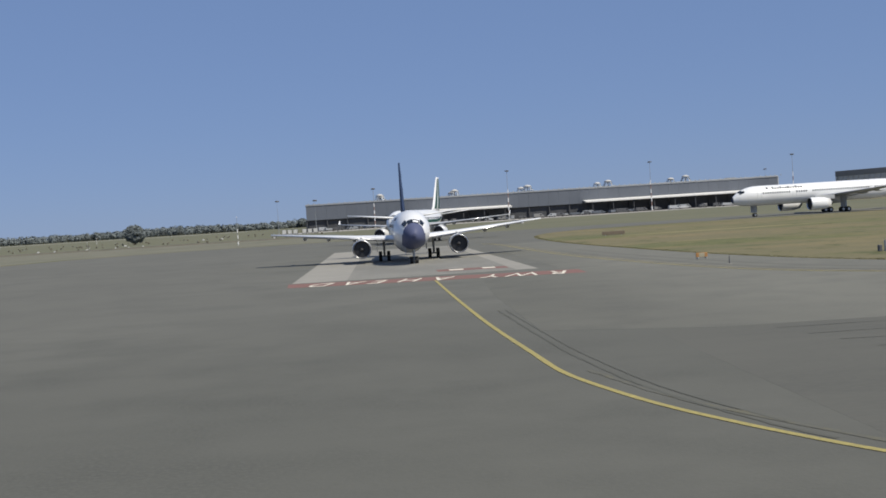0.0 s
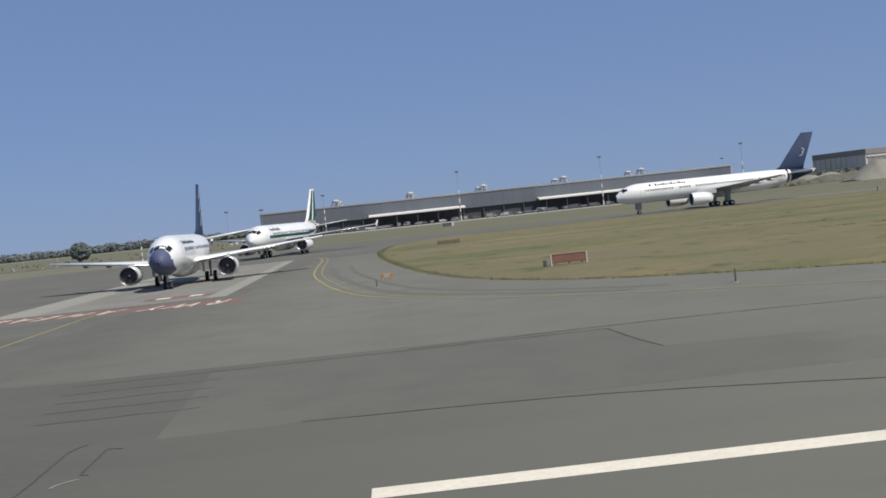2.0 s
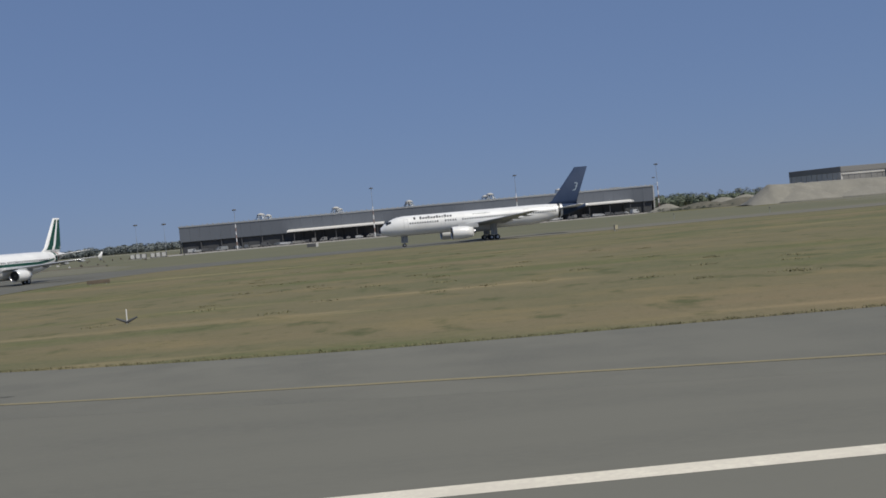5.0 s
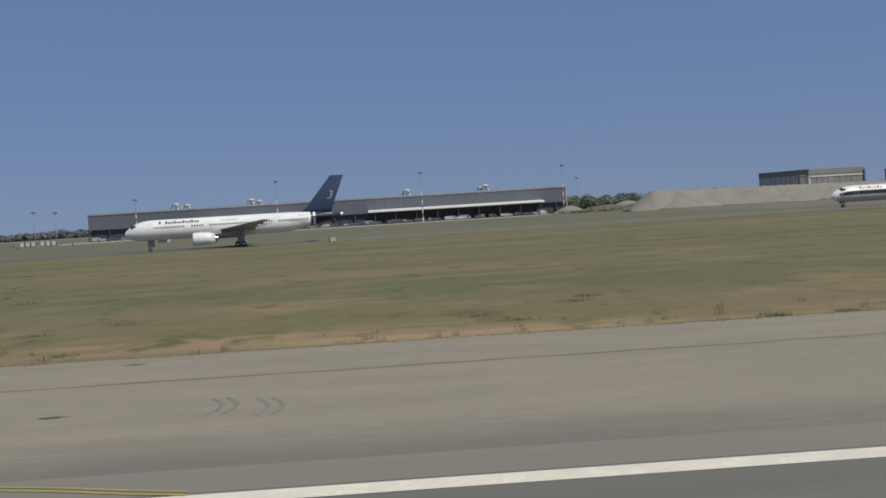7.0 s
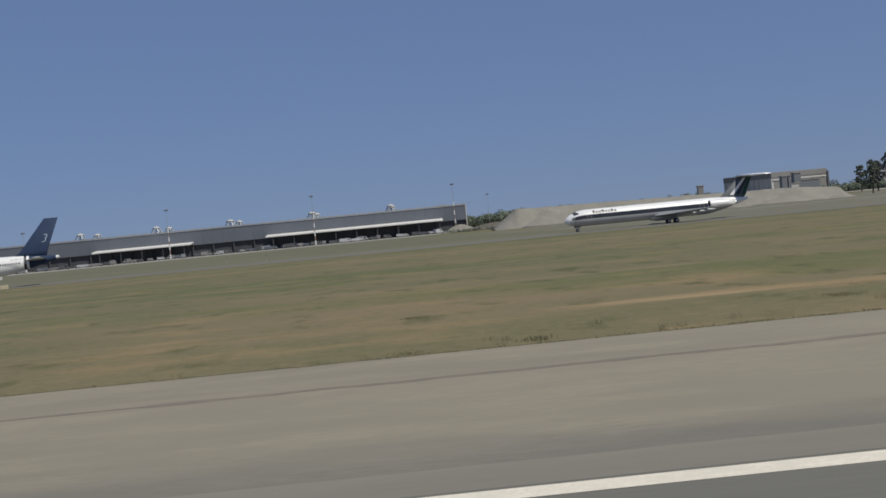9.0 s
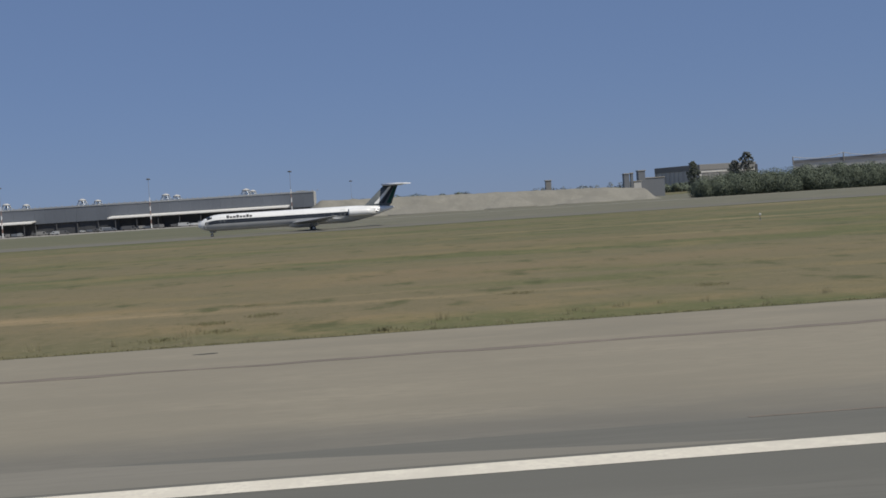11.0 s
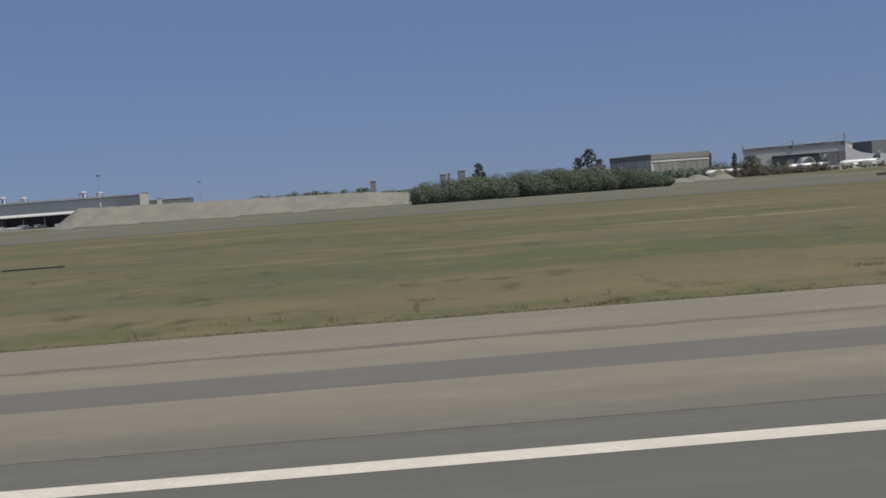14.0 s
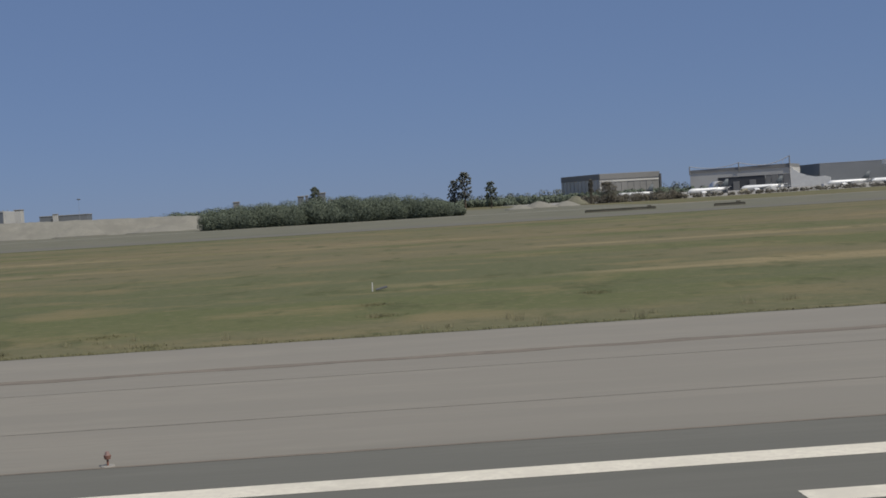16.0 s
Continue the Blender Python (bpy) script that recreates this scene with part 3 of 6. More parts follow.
CRACKS = [[(-108.85, 25.6), (-109.05, 24.9), (-108.97, 23.0), (-108.9, 21.4), (-108.85, 19.5), (-108.8, 17.9)], [(-107.85, 24.65), (-108.15, 24.75), (-108.2, 24.6), (-108.15, 23.5), (-108.1, 22.3), (-108.05, 22.15), (-107.9, 22.1)],
          [(-104.1, 25.5), (-97.8, 24.8), (-92, 22.9), (-88.4, 21.2)], [(-95.1, 37.0), (-94.9, 34), (-94.6, 31.4)],
          [(-107.9, 37.0), (-102, 37.05), (-95.1, 37.05)], [(-101.6, 37.4), (-92, 37.9), (-84, 37.2)]]
for k, c in enumerate(CRACKS):
    ribbon("crack", smooth_line(c, 0.3), 0.048 if k < 2 else 0.070, 0.011, M_CRACK, "dark crack in the asphalt", "crack", 0.5)
for c in ([(-108.4, 21.2), (-108.25, 21.55), (-108.0, 21.8)], [(-110.1, 20.4), (-109.9, 20.1)], [(-113.5, 18.7), (-113.3, 18.75), (-113.1, 18.7)]):
    ribbon("scuff", smooth_line(c, 0.1), 0.06, 0.011, M_SLAB, "short pale scuff in the asphalt", "scuff", 0.5)
for dx, dy in ((0.0, 0.0), (0.35, 0.0), (1.15, -0.5), (1.5, -0.5)):
    ribbon("skid_mark", smooth_line([(-4.85 + dx, 28.6 + dy), (-4.55 + dx, 27.8 + dy), (-4.45 + dx, 27.0 + dy), (-4.6 + dx, 26.1 + dy)], 0.2), 0.11, 0.006, M_TAXI, "thin curved skid mark on the shoulder", "skid mark", 0.5)
for k, (x, y) in enumerate(((-64.6, 36.5), (-8.7, 37.0), (-8.4, 27.2), (44, 35.7), (46, 26), (128, 36), (178, 36.2), (231, 36.4), (301, 36.6), (282, 36.9))):
    rnd = random.Random(k)
    pts = [(x + 0.42 * math.cos(a) * rnd.uniform(0.5, 1.1), y + 0.16 * math.sin(a) * rnd.uniform(0.5, 1.2)) for a in [j * math.pi / 5 for j in range(10)]]
    sheet("stain", pts, 0.006, M_CRACK, "dark patch of dirt on the shoulder", "stain")
for k in range(7):
    rnd = random.Random(40 + k)
    y = rnd.uniform(-4, 15)
    ribbon("tyre_streak", wander(-100 + 70 * k, -20 + 75 * k, y, 5.0, 0.1, 60 + k), rnd.uniform(0.4, 1.0), 0.005, M_SKID, "long faint tyre streak on the runway", "skid mark", 0.3)

# ---- painted lines ----
ribbon("runway_edge_line", [(-102.4, 17.95), (0, 17.95), (200, 17.9), (300, 17.84), (2500, 17.84)], 0.70, 0.006, M_WHITE_LINE, "broad white runway edge line", "line marking")
ribbon("runway_side_stripe", [(327.8, 15.35), (420, 15.35), (700, 15.35)], 0.6, 0.006, M_WHITE_LINE, "second white stripe on the runway", "line marking")
CURVE_1 = [(-122.15, 77.4), (-121.7, 62), (-121.1, 45.5), (-120.5, 34.8), (-120.2, 30.3), (-119.6, 27.1), (-118.9, 24.4), (-117.9, 21.7),
           (-116.8, 19.3), (-115.9, 17.8), (-114.2, 15.6), (-109, 11.5), (-98, 7), (-80, 3), (-55, 0)]
ribbon("taxi_lead_line", smooth_line(CURVE_1, 0.8), 0.18, 0.012, M_YELLOW_LINE, "yellow taxi line curving onto the runway", "line marking", 0.08)
STREAK = [(-120.2, 50.3), (-119.8, 40.5), (-119.5, 34.6), (-119.0, 29.1), (-118.5, 25.7), (-117.5, 21.7), (-116.9, 20.1)]
for k, (dx, wide) in enumerate(((0.0, 0.10), (0.30, 0.05))):
    ribbon("tyre_streak", smooth_line([(x + dx, y + 0.3 * dx) for x, y in STREAK[:7 - k]], 0.4), wide, 0.009 + 0.001 * k, M_STREAK, "faint dark tyre streak along the taxi line", "skid mark", 0.5)
ribbon("old_taxi_line", smooth_line([(-119.5, 30.3), (-118.6, 25.8), (-117.7, 23.2), (-116.7, 20.7), (-115.8, 18.8), (-115.1, 17.5), (-113.0, 14.5)], 0.4), 0.16, 0.008, M_OLD_YELLOW, "worn remains of an older yellow line", "line marking", 0.4)
CURVE_2 = [(-113, 165), (-111.5, 150), (-109.7, 109), (-107.3, 86), (-105.1, 72.4), (-103, 65), (-99.8, 59), (-95.1, 53), (-88.3, 47.1), (-80.3, 41.3),
           (-65.8, 35.2), (-49.1, 30.5), (-30, 25.6), (-15, 22), (-7, 19.7), (0, 17.4), (30, 10), (60, 4)]
loop = smooth_line(CURVE_2, 1.0)
ribbon("taxi_loop_line", [q for q in loop if -100 < q.x < -14], 0.30, 0.013, M_FADED_YELLOW, "faded yellow taxi line round the grass island", "line marking", 0.2)
for dx in (0.0, 0.75):
    ribbon("taxi_loop_line", [(q.x + dx, q.y - 0.25 * dx) for q in loop if q.x < -99.5], 0.17, 0.014, M_FADED_YELLOW if dx else M_YELLOW_LINE, "twin yellow taxi line round the bend", "line marking", 0.2)
    ribbon("taxi_loop_line", [(q.x, q.y - 0.12 + 0.32 * dx) for q in loop if -15 < q.x < -3.4], 0.11, 0.014, M_YELLOW_LINE, "thin twin yellow line ending at the runway edge", "line marking", 0.15)
for dx, wide in ((1.8, 0.6), (3.6, 0.45)):
    ribbon("tyre_streak", [(q.x + dx, q.y + 0.2 * dx) for q in loop if -110.5 < q.x < -92 and q.y < 118][::2], wide, 0.010, M_FAINT_STREAK, "faint tyre streak round the bend", "skid mark", 0.5)
ribbon("taxiway_centre_line", [(-150, 247), (0, 247), (600, 247)], 0.3, 0.006, M_FADED_YELLOW, "faded yellow taxiway centre line", "line marking")


def painted_words(name, words, x, y, size, parent, rz=0.0, stretch=1.0):
    """Words painted on the ground, as a flat mesh."""
    cu = bpy.data.curves.new(name, "FONT")
    cu.body, cu.size, cu.align_x, cu.align_y = words, size, "CENTER", "CENTER"
    tmp = new("tmp", cu)
    me = bpy.data.meshes.new_from_object(tmp)
    bpy.data.objects.remove(tmp)
    me.name = name
    me.materials.clear()
    me.materials.append(M_WHITE_LINE)
    ob = put(name, me, parent)
    ob.matrix_basis = pose(x, y, 0.016, 0, 0, rz) @ Matrix.Diagonal((1, stretch, 1, 1))
    return ob


marking = sheet("mandatory_marking", [(-132.2, 79.4), (-112.3, 75.4), (-112.2, 79.9), (-132.6, 84.2)], 0.008, M_RED_MARK, "faded red ground marking with white words RWY AHEAD", "ground marking")
for letter, x, y in (("D", -130.0, 81.0), ("A", -127.8, 80.6), ("E", -126.0, 80.2), ("H", -123.8, 79.8), ("A", -121.6, 79.3), ("Y", -118.3, 78.5), ("W", -116.2, 78.1), ("R", -113.9, 77.6)):
    painted_words("lettering", letter, x, y, 2.15, marking, 180 - 10.0, 2.5)
small = sheet("mandatory_marking", [(-121.6, 89.2), (-116.2, 88.6), (-116.2, 91.6), (-121.7, 92.3)], 0.012, M_RED_MARK, "small red ground marking with white bars", "ground marking")
for k, (x0, x1) in enumerate(((-120.7, -119.6), (-118.1, -117.1))):
    part("white_bar", boxes((x0, x1, 89.8, 91.3, 0.012, 0.022)), M_WHITE_LINE, small)

# ---- grass blades beside the pavement ----
# shadow line between pavement and grass, painted as a dark ribbon
ribbon("edge_shade_line", [(x, y + 0.9 * max(0.0, 110 - x) / 140 * 0.9) for x, y in wander(-28, 640, 38.36, 0.9, 0.05, 90)], 0.13, 0.004, M_EDGE_DARK, "thin dark line painted as shade along the pavement edge", "pavement edge", 0.6)
def tufts(name, count, place, height, material, label, seed, blades=6, lean=0.5, wide=0.014, spread=0.1):
    """Fine upright blades in small clumps."""
    rnd = np.random.RandomState(seed)
    verts, faces = [], []
    for k in range(count):
        x, y = place(rnd)
        h0 = height * (0.5 + rnd.rand())
        for b in range(blades):
            h = h0 * (0.6 + 0.5 * rnd.rand())
            a = rnd.rand() * 6.283
            w = wide * (0.6 + 0.8 * rnd.rand())
            dx, dy = math.cos(a), math.sin(a)
            bx, by = x + spread * rnd.randn(), y + spread * rnd.randn()
            n = len(verts)
            verts += [(bx - dy * w, by + dx * w, -0.05), (bx + dy * w, by - dx * w, -0.05), (bx + dx * h * lean, by + dy * h * lean, h)]
            faces.append((n, n + 1, n + 2))
    ob = put(name, mesh_of(name, verts, faces, material))
    return tagged(ob, label, "grass", kind="stuff")


tufts("edge_grass", 9000, lambda r: (-27 + 440 * r.rand(), 38.5 + abs(r.randn()) * 0.3), 0.035, M_WEED, "dark fringe of grass along the pavement edge", 6, 6, 1.2)
tufts("edge_grass", 3600, lambda r: (lambda q, u: (tip[q][0] * (1 - u) + tip[q + 1][0] * u + 0.15 + abs(r.randn()) * 0.3, tip[q][1] * (1 - u) + tip[q + 1][1] * u + 0.15 + abs(r.randn()) * 0.3))(r.randint(0, len(tip) * 2 // 3), r.rand()), 0.06, M_DARK_WEED, "dark fringe of grass round the island", 16, 6, 1.2)
tufts("weeds", 24, lambda r: (-20 + 430 * r.rand(), 38.9 + abs(r.randn()) * 0.7), 0.12, M_DARK_WEED, "bushy green weeds at the pavement edge", 7, 300, 0.9, 0.008, 0.26)
tufts("weeds", 260, lambda r: (-25 + 440 * r.rand(), 39.2 + abs(r.randn()) * 2.2), 0.24, M_BLADE, "sparse tall stalks in the dry verge", 12, 36, 0.35, 0.007, 0.13)
tufts("weeds", 60, lambda r: (-20 + 430 * r.rand(), 39.5 + 16 * r.rand() ** 2), 0.07, M_WEED, "soft low clumps of greener grass in the dry verge", 9, 420, 1.4, 0.009, 0.4)
tufts("weeds", 50, lambda r: (-70 + 45 * r.rand(), 60 + 120 * r.rand()), 0.09, M_WEED, "scattered darker weeds on the grass island", 10, 60, 1.6, 0.03, 0.5)

# ---- aircraft ----
def hull(spec):
    """Section of a fuselage at s metres behind the nose: half width, half height, height of the middle."""
    L, R, H, zc = spec["L"], spec["R"], spec.get("H", spec["R"]), spec["zc"]
    nl, tl = spec["nose"], spec["tail"]

    def at(s):
        k, lift = 1.0, 0.0
        if s < nl:
            u = max(0.0, s / nl)
            p, q = spec.get("blunt", (2.3, 0.62))
            k = (1 - (1 - u) ** p) ** q
            lift = -spec.get("droop", 0.55) * (1 - u) ** 2.0
        elif s > L - tl:
            u = min(1.0, (s - (L - tl)) / tl)
            k = 1 - 0.88 * u ** 1.55
            lift = spec.get("rise", 0.62) * H * u ** 1.4
        return R * k, H * k, zc + lift
    return at


def skin(spec, s0, s1, a0, a1, off=0.0, ds=0.8, da=12.0):
    """A patch of the fuselage between two stations and two angles (0: port side, 90: top), off metres proud."""
    at = hull(spec)
    ns, na = max(1, int(math.ceil((s1 - s0) / ds))), max(1, int(math.ceil((a1 - a0) / da)))
    rings = []
    for i in range(ns + 1):
        s = s0 + (s1 - s0) * i / ns
        w, h, z = at(s)
        rings.append([(-s, (w + off) * math.cos(radians(a0 + (a1 - a0) * k / na)), z + (h + off) * math.sin(radians(a0 + (a1 - a0) * k / na))) for k in range(na + 1)])
    return loft(rings, close=False)


def zone(name, spec, s0, s1, a0, a1, material, parent, label="", off=0.0, ds=0.8, da=12.0):
    v, f = skin(spec, s0, s1, a0, a1, off, ds, da)
    return put(name, mesh_of(name, v, f, material, True), parent, None, label)


def foil(chord, thick, n=9):
    """Closed wing section, leading edge at 0, running aft."""
    up = []
    for k in range(n):
        u = (1 - math.cos(math.pi * k / (n - 1))) / 2
        t = 5 * thick * (0.2969 * math.sqrt(u) - 0.126 * u - 0.3516 * u * u + 0.2843 * u ** 3 - 0.1036 * u ** 4)
        up.append((u * chord, t * chord))
    return up + [(u, -t * 0.7) for u, t in up[-2:0:-1]]


def surface(name, stations, material, parent, vertical=False, label="", thick=0.11):
    """A wing, tailplane or fin lofted through stations (s of the leading edge, out, z, chord)."""
    rings = []
    for s, out, z, chord in stations:
        if vertical:
            rings.append([(-(s + u), out + t, z) for u, t in foil(chord, thick)])
        else:
            rings.append([(-(s + u), out, z + t) for u, t in foil(chord, thick)])
    v, f = loft(rings)
    return put(name, mesh_of(name, v, f, material, True), parent, None, label)


def fin_patch(name, fin, z0, z1, at0, at1, material, parent, label=""):
    """A painted patch on both faces of a fin: chord fractions at0 at height z0 to at1 at z1."""
    def section(z):
        for (s0, h0, c0), (s1, h1, c1) in zip(fin, fin[1:]):
            if h0 <= z <= h1 or (s1, h1, c1) == fin[-1]:
                u = (z - h0) / (h1 - h0)
                return s0 + (s1 - s0) * u, c0 + (c1 - c0) * u
    def half(u):
        return 0.5 * (0.2969 * math.sqrt(u) - 0.126 * u - 0.3516 * u * u + 0.2843 * u ** 3 - 0.1036 * u ** 4)
    for e in (1, -1):
        rings = []
        for k in range(7):
            w = k / 6
            z = z0 + (z1 - z0) * w
            s, c = section(z)
            f0, f1 = at0[0] + (at1[0] - at0[0]) * w, at0[1] + (at1[1] - at0[1]) * w
            fr = [max(0.002, f0 + (f1 - f0) * j / 5) for j in range(6)]
            rings.append([(-(s + u * c), e * ((half(u) if e > 0 else half(u) * 0.7) * c + 0.012), z) for u in fr])
        v, f = loft(rings, close=False)
        put(name, mesh_of(name, v, f, material, True), parent, None, label)


def ring_body(profile, x0, y, z, n=20):
    """Round shell along -x from (aft, radius) pairs."""
    rings = [[(x0 - a, y + r * math.cos(2 * math.pi * k / n), z + r * math.sin(2 * math.pi * k / n)) for k in range(n)] for a, r in profile]
    return loft(rings, caps=False)


def engine(parent, s, y, z, length, r, cowl):
    v, f = ring_body([(0.08, r * 0.985), (length * 0.3, r * 1.04), (length * 0.7, r * 0.95), (length, r * 0.72), (length - 0.1, r * 0.66)], -s, y, z)
    e = put("engine", mesh_of("engine", v, f, cowl, True), parent)
    v, f = ring_body([(0.14, r * 0.87), (-0.01, r * 0.92), (-0.015, r * 0.955), (0.10, r * 1.0)], -s, y, z)
    vd, fd = ring_body([(0.62, r * 0.80), (0.14, r * 0.872)], -s, y, z)
    put("intake_duct", mesh_of("intake_duct", vd, fd, M_DUCT, True), e, None, "dark intake lining")
    put("intake_lip", mesh_of("intake_lip", v, f, M_METAL, True), e, None, "polished metal intake lip")
    bm = bmesh.new()
    tube(bm, (-s - 0.5, y, z), (-s - 0.62, y, z), r * 0.84, r * 0.84, 20)
    part("fan", bm, M_BLACK, e, "dark fan disc")
    bm = bmesh.new()
    tube(bm, (-s - 0.5, y, z), (-s - 0.12, y, z), r * 0.26, r * 0.04, 12)
    part("spinner", bm, M_DUCT, e)
    bm = bmesh.new()
    tube(bm, (-s - length * 0.8, y, z), (-s - length - 0.55, y, z), r * 0.55, r * 0.28, 16)
    part("exhaust", bm, M_METAL, e)
    return e


def wheel(parent, s, y, r, w):
    bm = bmesh.new()
    tube(bm, (-s, y - w / 2, r), (-s, y + w / 2, r), r, r, 18)
    t = part("tyre", bm, M_RUBBER, parent)
    bm = bmesh.new()
    tube(bm, (-s, y - w / 2 - 0.02, r), (-s, y + w / 2 + 0.02, r), r * 0.52, r * 0.52, 12)
    part("rim", bm, M_METAL, t)


def gear(name, parent, s, y, top, r, rows=1, gap=0.35):
    bm = bmesh.new()
    tube(bm, (-s, y, r), (-s, y, top), 0.11, 0.14)
    tube(bm, (-s, y - gap - 0.1, r), (-s, y + gap + 0.1, r), 0.07)
    if rows > 1:
        tube(bm, (-s - 0.6, y, r), (-s + 0.6, y, r), 0.09)
    tube(bm, (-s, y, top * 0.55), (-s - 1.0, y, top), 0.06)
    g = part(name, bm, M_STEEL, parent)
    for k in range(rows):
        o = (k - (rows - 1) / 2) * 1.2
        for e in (-1, 1):
            wheel(g, s + o, y + e * gap, r, 0.32)
    bm = boxes((-s - 0.9, -s + 0.5, y - 0.75, y - 0.71, r + 0.5, top - 0.1))
    part("gear_door", bm, M_GREY_PAINT, g)
    return g


def airliner(name, label, x, y, fwd, spec):
    a = base(name, x, y, 0, math.degrees(math.atan2(fwd[1], fwd[0])))
    tagged(a, label, "airliner", "airliners waiting on the taxiways")
    L, R, zc = spec["L"], spec["R"], spec["zc"]
    cuts = spec["zones"]
    for nm, s0, s1, m, lab in cuts:
        zone(nm, spec, s0, s1, -180, 180, m, a, lab, ds=0.45 if s0 == 0 else 0.9, da=10)
    # cabin windows
    me = {}
    for s0, s1, step in spec["windows"]:
        s = s0
        while s < s1:
            for e, c in ((1, spec["win_a"]), (-1, 180 - spec["win_a"])):
                key = e
                if key not in me:
                    v, f = skin(dict(spec, nose=0.01, tail=0.01), 10, 10.26, c - 5.0, c + 5.0, 0.012, 1, 5)
                    v = [(p[0] + 10, p[1], p[2]) for p in v]
                    me[key] = mesh_of("cabin_window", v, f, M_GLASS)
                put("cabin_window", me[key], a, Matrix.Translation((-s, 0, 0)))
            s += step
    # flight deck glazing
    for k, (a0, a1) in enumerate(((60, 89), (91, 120), (36, 58), (122, 144))):
        s0, s1 = spec["deck"]
        o, e = ((0.0, 0.0), (0.14, 0.38))[k // 2]
        zone("flight_deck_window", spec, s0 + o, s1 + e, a0, a1, M_GLASS, a, "", 0.015, 0.3, 6)
    # doors
    for s in spec["doors"]:
        for e in (0, 180):
            for ss, se, p, q in ((s, s + 0.05, -12, 40), (s + 0.85, s + 0.9, -12, 40), (s, s + 0.9, 38, 40)):
                if e:
                    p, q = 180 - q, 180 - p
                zone("door_outline", spec, ss, se, p, q, M_GREY_PAINT, a, "", 0.012, 1, 6)
    # wings
    W = spec["wing"]
    for e in (1, -1):
        st = [(s, e * o, z, c) for s, o, z, c in W]
        surface("wing", st, spec.get("wing_mat", M_GREY_PAINT), a, False, "", 0.115)
        # slats and flaps along the edges
        (s0, o0, z0, c0), (s1, o1, z1, c1) = W[1], W[-1]
        surface("slat", [(s0 - 0.12, e * (o0 + 0.3), z0 - 0.05, c0 * 0.09), (s1 - 0.08, e * (o1 - 0.3), z1 - 0.03, c1 * 0.11)], M_METAL, a, False, "", 0.3)
        surface("flap", [(s0 + c0 * 0.93, e * (o0 + 0.2), z0 - 0.22, c0 * 0.17), (s1 + c1 * 0.6 - (s1 - s0) * 0.25, e * (o0 + (o1 - o0) * 0.72), z0 + (z1 - z0) * 0.72 - 0.16, c1 * 0.5)], M_GREY_PAINT, a, False, "", 0.14)
        if spec.get("fence"):
            surface("wingtip_fence", [(s1 + c1 * 0.35, e * o1, z1 - 0.65, c1 * 0.5), (s1 + c1 * 0.05, e * o1, z1, c1 * 0.9), (s1 + c1 * 0.75, e * (o1 + 0.1), z1 + 0.75, c1 * 0.35)], M_PAINT, a, True, "", 0.06)
        for k in (0.3, 0.52, 0.72):
            o = o0 + (o1 - o0) * k
            ss, zz, cc = s0 + (s1 - s0) * k + (c0 + (c1 - c0) * k) * 0.62, z0 + (z1 - z0) * k - 0.28, 2.6
            v, f = ring_body([(0, 0.03), (0.5, 0.2), (1.4, 0.24), (2.8, 0.03)], -ss, e * o, zz, 8)
            put("flap_fairing", mesh_of("flap_fairing", v, f, M_GREY_PAINT, True), a)
    # tailplane and fin
    for e in (1, -1):
        surface("tailplane", [(s, e * o, z, c) for s, o, z, c in spec["stab"]], spec.get("stab_mat", M_PAINT), a, False, "", spec.get("stab_thick", 0.10))
    fin = spec["fin"]
    surface("fin", [(s, 0, z, c) for s, z, c in fin], spec["fin_mat"][0], a, True, spec["fin_mat"][1], 0.10)
    for nm, z0, z1, f0, f1, m, lab in spec.get("fin_marks", ()):
        fin_patch(nm, fin, z0, z1, f0, f1, m, a, lab)
    # engines
    for s, yy, zz, ln, r in spec["engines"]:
        for e in (1, -1):
            engine(a, s, e * yy, zz, ln, r, spec.get("cowl", M_PAINT))
            if spec.get("rear"):
                part("engine_pylon", boxes((-s - ln * 0.75, -s - ln * 0.25, min(e * yy * 0.4, e * yy * 0.8), max(e * yy * 0.4, e * yy * 0.8), zz - 0.15, zz + 0.15), bevel=0.05), M_PAINT, a)
            else:
                bm = bmesh.new()
                box(bm, -s - ln - 1.2, -s - ln * 0.3, e * yy - 0.13, e * yy + 0.13, zz + r * 0.6, zz + r * 1.25, bevel=0.05)
                part("engine_pylon", bm, M_GREY_PAINT, a)
    # belly fairing and undercarriage
    w0, w1 = W[0][0] - 1.5, W[0][0] + W[0][3] + 1.5
    v, f = ring_body([(0, 0.2), (1.5, R * 0.75), (3.0, R * 0.92), (w1 - w0 - 3, R * 0.92), (w1 - w0, 0.2)], -w0, 0, zc - R * 0.42, 18)
    put("belly_fairing", mesh_of("belly_fairing", v, f, spec.get("belly", M_PAINT), True), a)
    g = spec["gear"]
    gear("nose_gear", a, g["nose"], 0, zc - R * 0.7, g["rn"], 1, 0.24)
    for e in (1, -1):
        gear("main_gear", a, g["main"], e * g["track"], zc - R * 0.45, g["rm"], g.get("rows", 1), 0.42)
    # lettering and stripes, as plain bars
    for nm, s0, s1, p, q, m, lab in spec.get("bands", ()):
        for e in (0, 1):
            a0, a1 = (p, q) if not e else (180 - q, 180 - p)
            zone(nm, spec, s0, s1, a0, a1, m, a, lab, 0.010, 0.9, 6)
    for s0, n, wdt, gap, p, q, m in spec.get("letters", ()):
        for k in range(n):
            ss = s0 + k * (wdt + gap)
            hi = q if k % 3 == 0 else q - (q - p) * 0.35
            for e in (0, 1):
                a0, a1 = (p, hi) if not e else (180 - hi, 180 - p)
                zone("lettering_bar", spec, ss, ss + wdt, a0, a1, m, a, "", 0.011, 1, 8)
    return a


